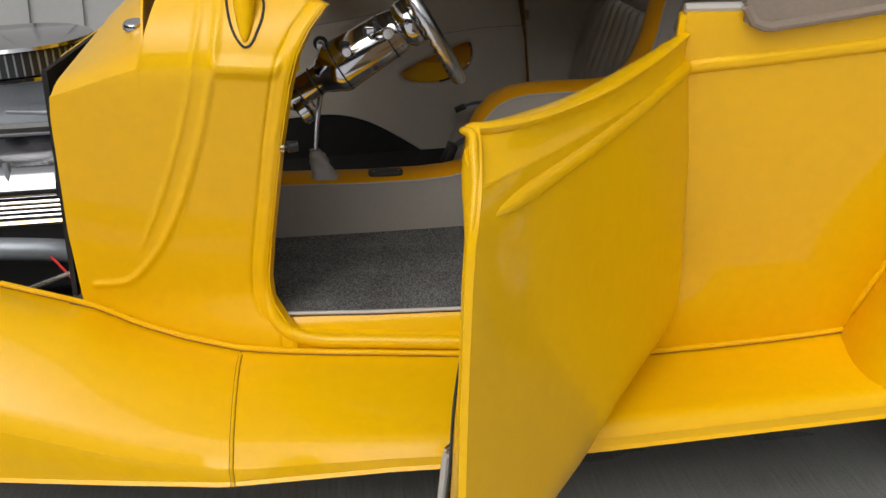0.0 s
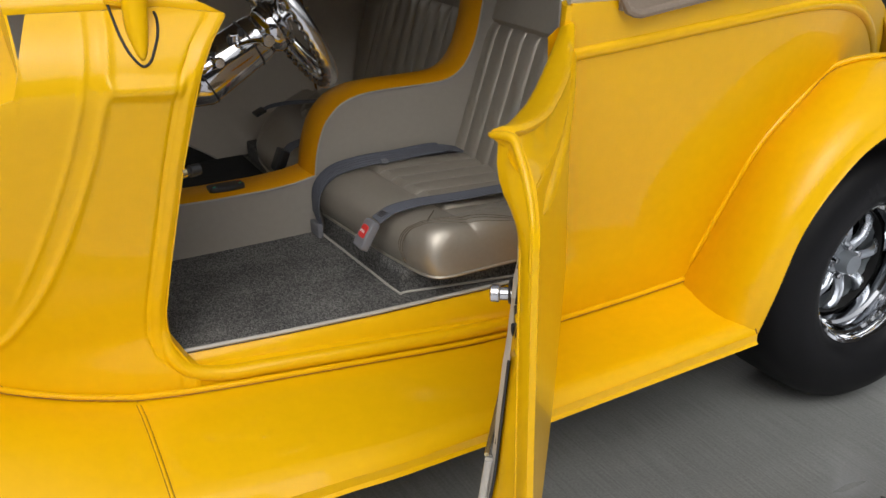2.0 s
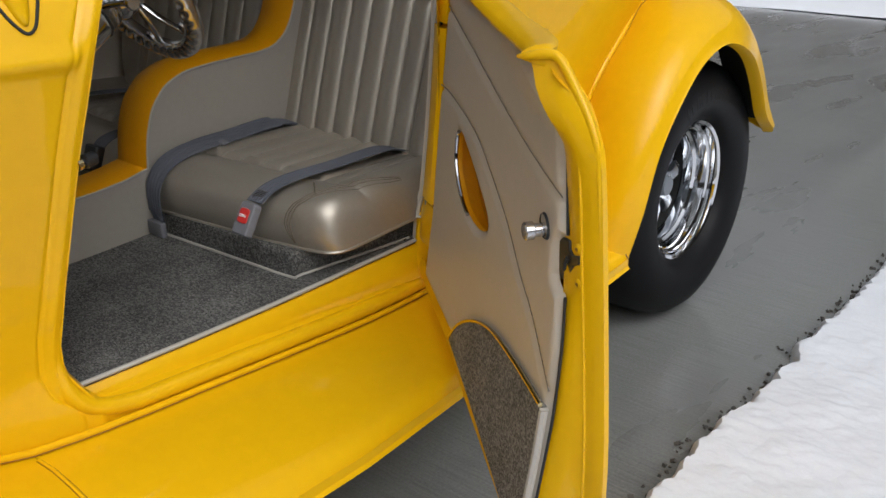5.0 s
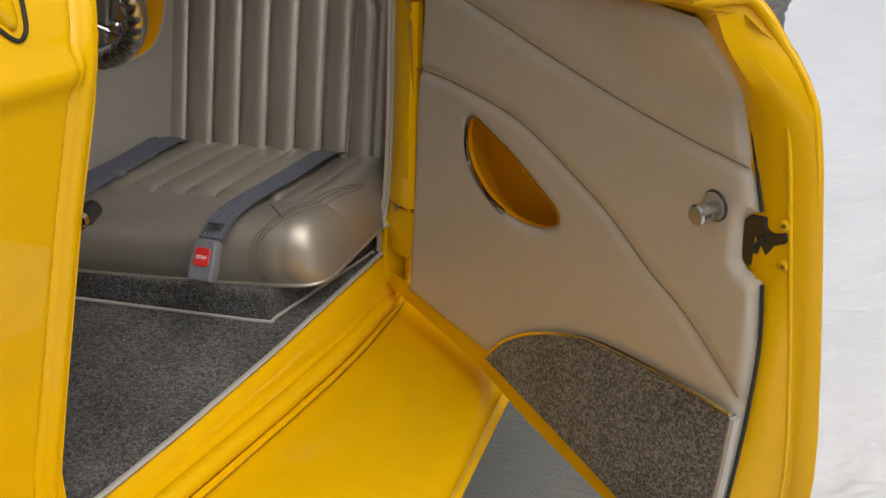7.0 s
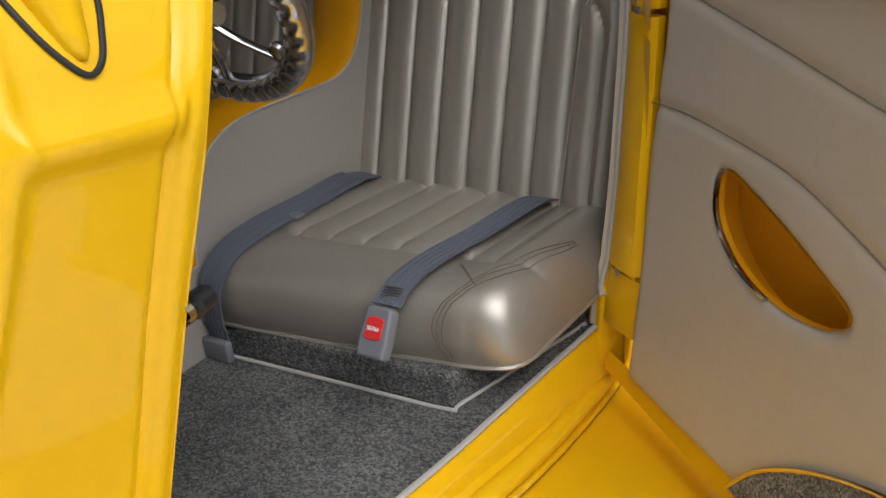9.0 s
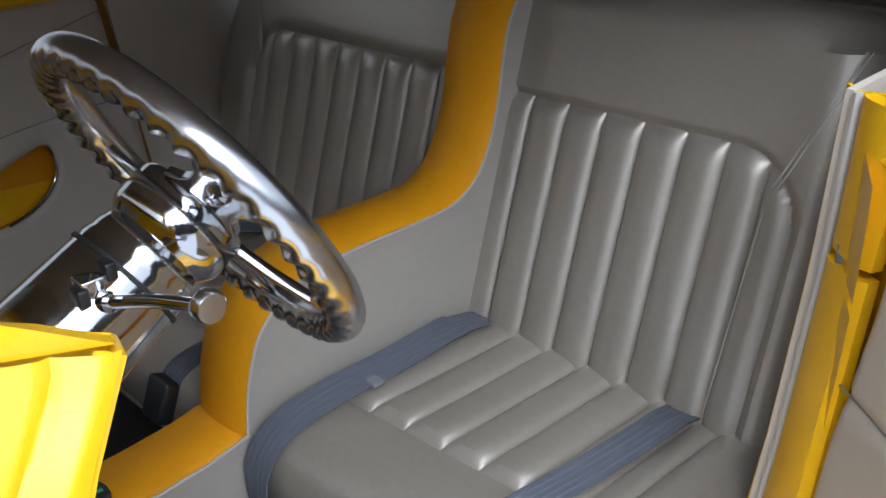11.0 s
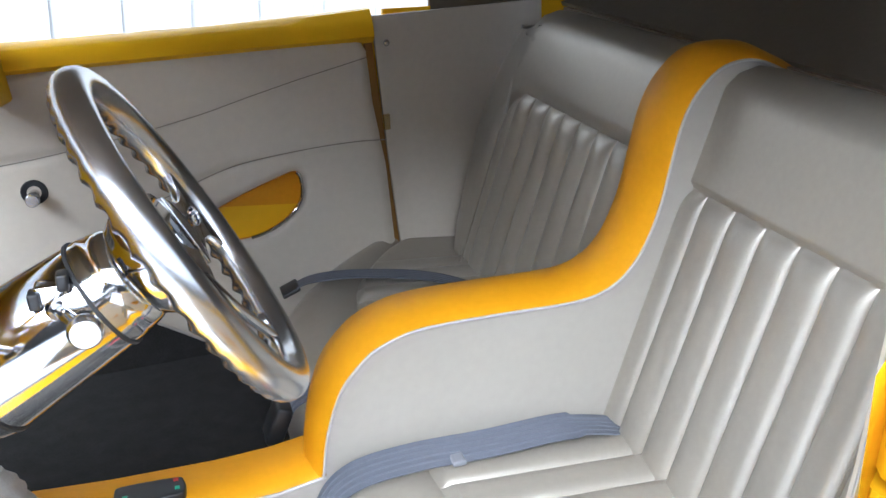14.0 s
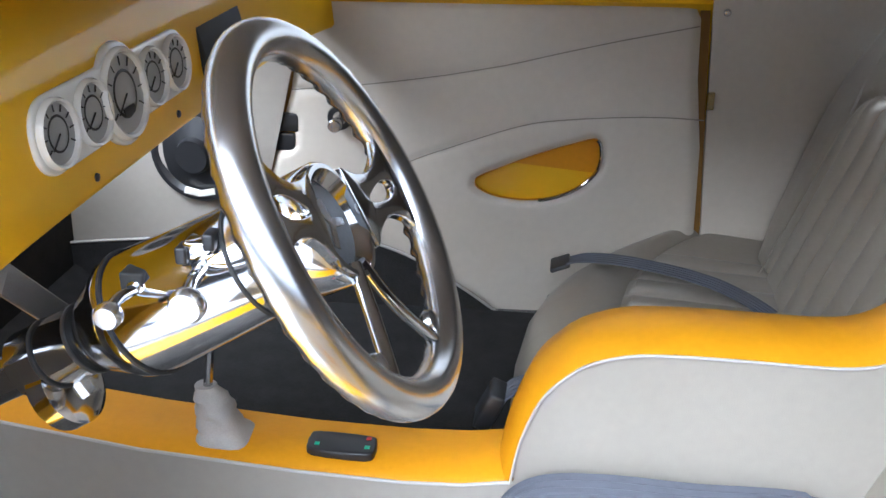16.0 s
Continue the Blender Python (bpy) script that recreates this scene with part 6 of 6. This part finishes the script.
def seat(s, inner, outer, label):
    """A bucket seat: s -1 for the driver; inner and outer edges as distances from the car's middle."""
    if s < 0:
        plan = [(0.478, -0.533), (0.748, -0.582), (0.80, -0.585), (0.80, -0.14), (0.462, -0.14)]
        seams = [0.085, 0.146, 0.207, 0.268, 0.329, 0.391, 0.449, 0.504, 0.548]
        cseams = [0.140, 0.200, 0.259, 0.319, 0.378, 0.437, 0.496, 0.530]
    else:
        plan = [(0.46, 0.0), (0.48, 0.55), (0.80, 0.58), (0.80, 0.0)]
        seams = [0.045, 0.107, 0.169, 0.231, 0.293, 0.355, 0.419, 0.483, 0.530]
        cseams = [0.10, 0.17, 0.235, 0.30, 0.36, 0.42, 0.48, 0.53]
    root = add("seat", *prism(plan, lambda a, b, d: (a, b, d), 0.002, 0.054), CARPET, car, label, smooth=False, bevel=0.006)
    yy = sorted(set([inner, outer] + [round(a + (b - a) * (0.5 - 0.5 * math.cos(math.pi * k / 12)), 5) for a, b in zip(seams, seams[1:]) for k in range(13)] + list(np.linspace(inner, seams[0], 5)) + list(np.linspace(seams[-1], outer, 10))))
    r, zt = 0.085, (0.457 if s < 0 else 0.467)

    def field(y, z):
        """How deep a place lies inside the pleated field with its rounded upper outer corner."""
        if y > seams[-1] - r and z > zt - r:
            return r - math.hypot(y - (seams[-1] - r), z - (zt - r))
        return min(seams[-1] - y, zt - z)

    def out_y(z):
        return lerp1(z, [0.08, 0.12, 0.15, 0.2, 0.3, 0.39, 0.45, 0.5, 0.55, 0.6], [0.545, 0.575, 0.604, 0.632, 0.658, 0.668, 0.662, 0.642, 0.610, 0.570]) if s > 0 else outer

    rows = []
    for z in list(np.linspace(0.08, 0.35, 14)) + list(np.linspace(0.355, 0.472, 44)) + list(np.linspace(0.482, 0.57, 9)):
        row = []
        for y0 in yy:
            y = inner + (y0 - inner) * (out_y(z) - inner) / (outer - inner) if y0 > seams[-1] else y0
            d = field(y, z)
            h = 0.012 + 0.010 * min(1, max(0, -d) / 0.012)
            if d > 0:
                h = 0.010 + pleat_h(y, seams, 0.0155) * math.sqrt(max(0.0, 1 - (1 - min(1, d / 0.026)) ** 2))
            o = max(0, (y0 - (outer - 0.06)) / 0.06)
            x2 = back_face(y, z, s) - h + (0.07 if s > 0 else 0.05) * o ** 3
            row.append(Vector((x2, s * y, z)))
        rows.append(row)
    for d, dz in ((0.004, 0.585), (0.022, 0.600), (0.05, 0.607), (0.085, 0.600), (0.115, 0.575), (0.125, 0.50)):
        row = []
        for y0 in yy:
            y = inner + (y0 - inner) * (out_y(0.575) - inner) / (outer - inner)
            o = max(0, (y0 - (outer - 0.13)) / 0.13)
            row.append(Vector((back_face(y, 0.575, s) - 0.022 + d + 0.05 * o ** 2, s * y, dz - (0.05 if s > 0 else 0.02) * o ** 2.2)))
        rows.append(row)
    n = len(yy)
    vs = [v for q in rows for v in q]
    fs = [(j * n + i, j * n + i + 1, (j + 1) * n + i + 1, (j + 1) * n + i) for j in range(len(rows) - 1) for i in range(n - 1)]
    add("backrest", vs, fs, BEIGE, root, "pearl beige vinyl backrest with vertical pleats", solid=0.012)
    zz = np.linspace(0.12, 0.40, 18)
    add("stitch_line", *sweep([Vector((back_face(0, z, s) - 0.030, s * (seams[-2] + 0.014 - 0.03 * (0.42 - z)), z)) for z in zz], 0.0011, 5), BEIGE, root)
    for q in (0.0, 0.006):
        add("stitch_line", *sweep([Vector((back_face(0, 0.425 + 0.15 * t, s) - 0.0235 + 0.006 * t, s * (seams[-1] - 0.03 + q + 0.06 * t), 0.425 + 0.15 * t)) for t in np.linspace(0, 1, 9)], 0.0011, 5), PIPING, root)
    # cushion: a plain front roll, a pleated middle and a plain outer roll
    cin, cout = inner + (0.08 if s < 0 else 0.0), outer + 0.006
    prof = [(0.0, 0.0), (-0.006, 0.012), (-0.009, 0.03), (-0.008, 0.05), (-0.002, 0.07), (0.010, 0.086), (0.028, 0.097), (0.05, 0.102), (0.075, 0.103), (0.098, 0.102), (0.112, 0.0995), (0.118, 0.097), (0.122, 0.098), (0.132, 0.100)]
    prof += [(0.132 + 0.024 * k, 0.100 - 0.0013 * k) for k in range(1, 12)]
    PD = [0.0]
    for (a0, b0), (a1, b1) in zip(prof, prof[1:]):
        PD.append(PD[-1] + math.hypot(a1 - a0, b1 - b0))

    def cush(l, y, lift=0.0):
        """A place on the cushion: l along the section from the front's bottom edge, y across."""
        dx, dz = lerp1(l, PD, [p[0] for p in prof]), lerp1(l, PD, [p[1] for p in prof])
        f = (y - cin) / (cout - cin)
        e = max(0, (y - (cout - 0.085)) / 0.085)
        xf = lerp1(y, [cin, cseams[-3], cout - 0.085], [0.462, 0.492, 0.506]) + 0.085 * (1 - math.sqrt(max(0, 1 - min(1, e) ** 2))) if s < 0 else lerp1(y, [0.0, 0.24, 0.34, 0.40, 0.45, 0.50, 0.55, 0.60, 0.67], [0.448, 0.448, 0.458, 0.474, 0.498, 0.535, 0.580, 0.635, 0.76])
        x = xf + dx * max(0.3, (0.86 - xf) / 0.40)
        edge = min(1, max(0, (y - (cout - 0.055)) / 0.055))
        z = 0.056 + dz * max(0.0, math.cos(edge * math.pi / 2)) ** 0.62 + lift
        yo = y if edge == 0 else cout - 0.055 + 0.062 * math.sin(edge * math.pi / 2) ** 0.9
        if dx > 0.118 and cseams[0] - 0.005 <= y <= cseams[-1]:
            z += (pleat_h(y, cseams, 0.013) - 0.003) * min(1, (dx - 0.118) / 0.014)
        elif dx > 0.10 and y > cseams[-1]:
            z += 0.007 * math.sin(min(1, (y - cseams[-1]) / (cout - cseams[-1])) * math.pi) * min(1, (dx - 0.1) / 0.06)
        if s > 0:
            x += 0.025 * min(1, dz / 0.103) ** 2
            z += 0.012 * math.sin(math.pi * min(1, max(0, dx) / 0.11)) * max(0.0, math.cos(edge * math.pi / 2))
        return Vector((x - (0.004 if lift and dx < 0.02 else 0), s * yo, z))

    cy = sorted(set(list(np.linspace(cin, cseams[0], 5)) + [round(a + (b - a) * (0.5 - 0.5 * math.cos(math.pi * k / 12)), 5) for a, b in zip(cseams, cseams[1:]) for k in range(13)] + list(np.linspace(cseams[-1], cout - 0.055, 8)) + list(np.linspace(cout - 0.055, cout, 16))))
    rings = [[cush(l, y) for y in cy] for l in PD]
    add("cushion", *loft(rings, False), BEIGE, root, "pearl beige vinyl seat cushion, pleated in the middle", solid=0.02)
    add("cushion_piping", *sweep([q + Vector((-0.002, 0, -0.001)) for q in rings[0][::3]] + [q + Vector((0, 0, -0.001)) for q in [r[-1] for r in rings][2::3]], 0.0035, 6), BEIGE, root)
    L0 = 0.012
    for q in (0.0, 0.007, 0.013) if s < 0 else ():
        c1, c2 = cseams[-1], cseams[-2]
        pts = cat([(L0, c1 - 0.004 - q * 0.3, 0), (0.05, c1 - 0.012 - q, 0), (0.085, c1 - 0.005 - q, 0), (0.112, c1 + 0.010 - q, 0), (0.138 + q * 0.5, c1 + 0.022 - q, 0), (0.20, c1 + 0.034 - q, 0), (0.28, c1 + 0.043 - q * 0.7, 0), (0.33, c1 + 0.046 - q * 0.3, 0)], 10)
        add("cushion_stitch", *sweep([cush(p.x, p.y, 0.0008) for p in pts], 0.0008, 5), THREAD, root)
        add("cushion_stitch", *sweep([cush(0.124 + q * 0.5 + 0.045 * k / 8, c1 + 0.014 - q * 0.6 - 0.040 * k / 8, 0.0010) for k in range(9)], 0.0008, 5), THREAD, root)
    return root


seat(-1, 0.060, 0.598, "driver's pearl beige vinyl seat with pleats")
seat(1, 0.0, 0.668, "passenger's pearl beige vinyl seat with pleats")


# ---- seat belts, lying on the seats ----
def belt(path, name_label, w=0.043, twist=None, buckle=None):
    root = thing("seat_belt", name_label, "seat belt", path[0], group="seat belts")
    p = cat(path, 8)
    rings = []
    for i, q in enumerate(p):
        t = (p[min(i + 1, len(p) - 1)] - p[max(i - 1, 0)]).normalized()
        side = twist(i / (len(p) - 1)) if twist else Vector((0, 1, 0))
        side = (side - t * side.dot(t)).normalized()
        up = side.cross(t)
        if up.z < 0:
            up = -up
        ring = []
        for a in (-1, -0.66, -0.6, -0.54, -0.26, -0.2, -0.14, 0.14, 0.2, 0.26, 0.54, 0.6, 0.66, 1):
            ring.append(q + side * a * w / 2 + up * (0.0016 if abs(abs(a) - 0.6) > 0.03 and abs(abs(a) - 0.2) > 0.03 else 0.0))
        rings.append(ring)
    add("webbing", *loft(rings, False), BELT, root, "grey woven webbing", solid=0.0024)
    return root, p


b1, p1 = belt([(0.90, -0.475, 0.125), (0.855, -0.480, 0.146), (0.81, -0.485, 0.163), (0.76, -0.490, 0.173), (0.66, -0.480, 0.172), (0.56, -0.466, 0.172), (0.50, -0.462, 0.166), (0.462, -0.462, 0.150)], "grey lap belt with a red release button on the driver's cushion")
BK = Vector((0.440, -0.463, 0.126))
BX = Vector((-0.55, 0.0, -0.83)).normalized()
BYV = Vector((0, 1, 0))
BN = Vector((-0.83, 0, 0.55)).normalized()


def bk(a, b, d):
    return BK + BYV * a * 0.76 + BX * b * 0.82 + BN * d


buckle = add("buckle", *prism([(-0.026, -0.030), (-0.029, 0.02), (-0.027, 0.044), (0.027, 0.044), (0.029, 0.02), (0.026, -0.030), (0.018, -0.036), (-0.018, -0.036)], bk, -0.010, 0.010), BELTGREY, b1, "grey plastic buckle", bevel=0.004, smooth=False)
add("release_button", *prism(rounded([(-0.015, -0.017), (-0.0165, 0.0), (-0.015, 0.015), (0.015, 0.015), (0.0165, 0.0), (0.015, -0.017)], 4), bk, 0.008, 0.0120), RED, buckle, "red release button marked PRESS", bevel=0.003, smooth=False)
tx = bpy.data.curves.new("press_text", "FONT")
tx.body, tx.size, tx.align_x, tx.align_y, tx.extrude = "PRESS", 0.0075, "CENTER", "CENTER", 0.0003
txo = bpy.data.objects.new("press_text", tx)
dg = bpy.context.evaluated_depsgraph_get()
tme = bpy.data.meshes.new_from_object(txo)
tm = Matrix(((BYV.x, BX.x, BN.x, 0), (BYV.y, BX.y, BN.y, 0), (BYV.z, BX.z, BN.z, 0), (0, 0, 0, 1)))
tv = [Vector(bk(0, -0.001, 0.0132)) + (tm.to_3x3() @ v.co) for v in tme.vertices]
add("press_lettering", tv, [tuple(f.vertices) for f in tme.polygons], WHITE, buckle, "white word PRESS", smooth=False)
bpy.data.objects.remove(txo)
zig = []
for k in range(9):
    q = p1[-7 if len(p1) > 8 else 0].lerp(p1[-1], 0.15 + 0.55 * k / 8)
    zig.append(q + Vector((-0.0, (-1) ** k * 0.014, 0.005)))
add("cross_stitch", *sweep(zig, 0.0011, 5), THREAD, b1)


def tw2(t):
    return Vector((0, 1, 0.35)) if t > 0.3 else Vector((0, 1, 0.1))


b2, p2 = belt([(0.90, -0.142, 0.122), (0.858, -0.143, 0.144), (0.82, -0.147, 0.160), (0.76, -0.152, 0.173), (0.66, -0.158, 0.175), (0.56, -0.156, 0.175), (0.487, -0.150, 0.160), (0.448, -0.146, 0.120), (0.442, -0.144, 0.06), (0.445, -0.143, 0.035)], "grey lap belt hanging over the driver's cushion beside the console", twist=tw2)
add("belt_tongue", *box((0.440, -0.143, 0.022), (0.014, 0.052, 0.034)), BELTGREY, b2, "grey belt end", bevel=0.004)
add("tongue_plate", *box((0.436, -0.143, 0.004), (0.004, 0.040, 0.022)), CHROME, b2, bevel=0.001)
add("adjuster", *box((0.615, -0.157, 0.171), (0.018, 0.054, 0.008)), BELTGREY, b2, bevel=0.003)
b3, p3 = belt([(0.87, 0.29, 0.128), (0.82, 0.33, 0.156), (0.76, 0.378, 0.170), (0.70, 0.408, 0.176), (0.62, 0.432, 0.180), (0.57, 0.441, 0.180), (0.535, 0.444, 0.177), (0.512, 0.445, 0.170)], "pale grey-blue lap belt lying over the passenger's cushion", twist=lambda t: Vector((0.32, 0.94, -0.05)))
add("belt_tongue", *box((0.500, 0.4455, 0.165), (0.034, 0.046, 0.008), Euler((0, radians(-22), 0)).to_matrix()), DARK, b3, "dark belt end", bevel=0.003)
b4, p4 = belt([(0.66, 0.040, 0.178), (0.56, 0.038, 0.184), (0.49, 0.036, 0.187), (0.448, 0.033, 0.178), (0.428, 0.032, 0.150)], "dark grey belt end in front of the passenger's cushion", twist=lambda t: Vector((0, 1, 0)))
add("buckle", *box((0.420, 0.032, 0.150), (0.024, 0.046, 0.058), Euler((0, radians(24), 0)).to_matrix()), DARK, b4, "dark grey plastic buckle", bevel=0.005)
add("buckle_slot", *box((0.4085, 0.032, 0.146), (0.004, 0.026, 0.018), Euler((0, radians(24), 0)).to_matrix()), BELTGREY, b4, bevel=0.001)


# bake the thickness and bevels, and keep their corners crisp
bpy.context.view_layer.update()
graph = bpy.context.evaluated_depsgraph_get()
for ob in CREASED:
    baked = bpy.data.meshes.new_from_object(ob.evaluated_get(graph))
    baked.set_sharp_from_angle(angle=radians(42))
    ob.modifiers.clear()
    ob.data = baked
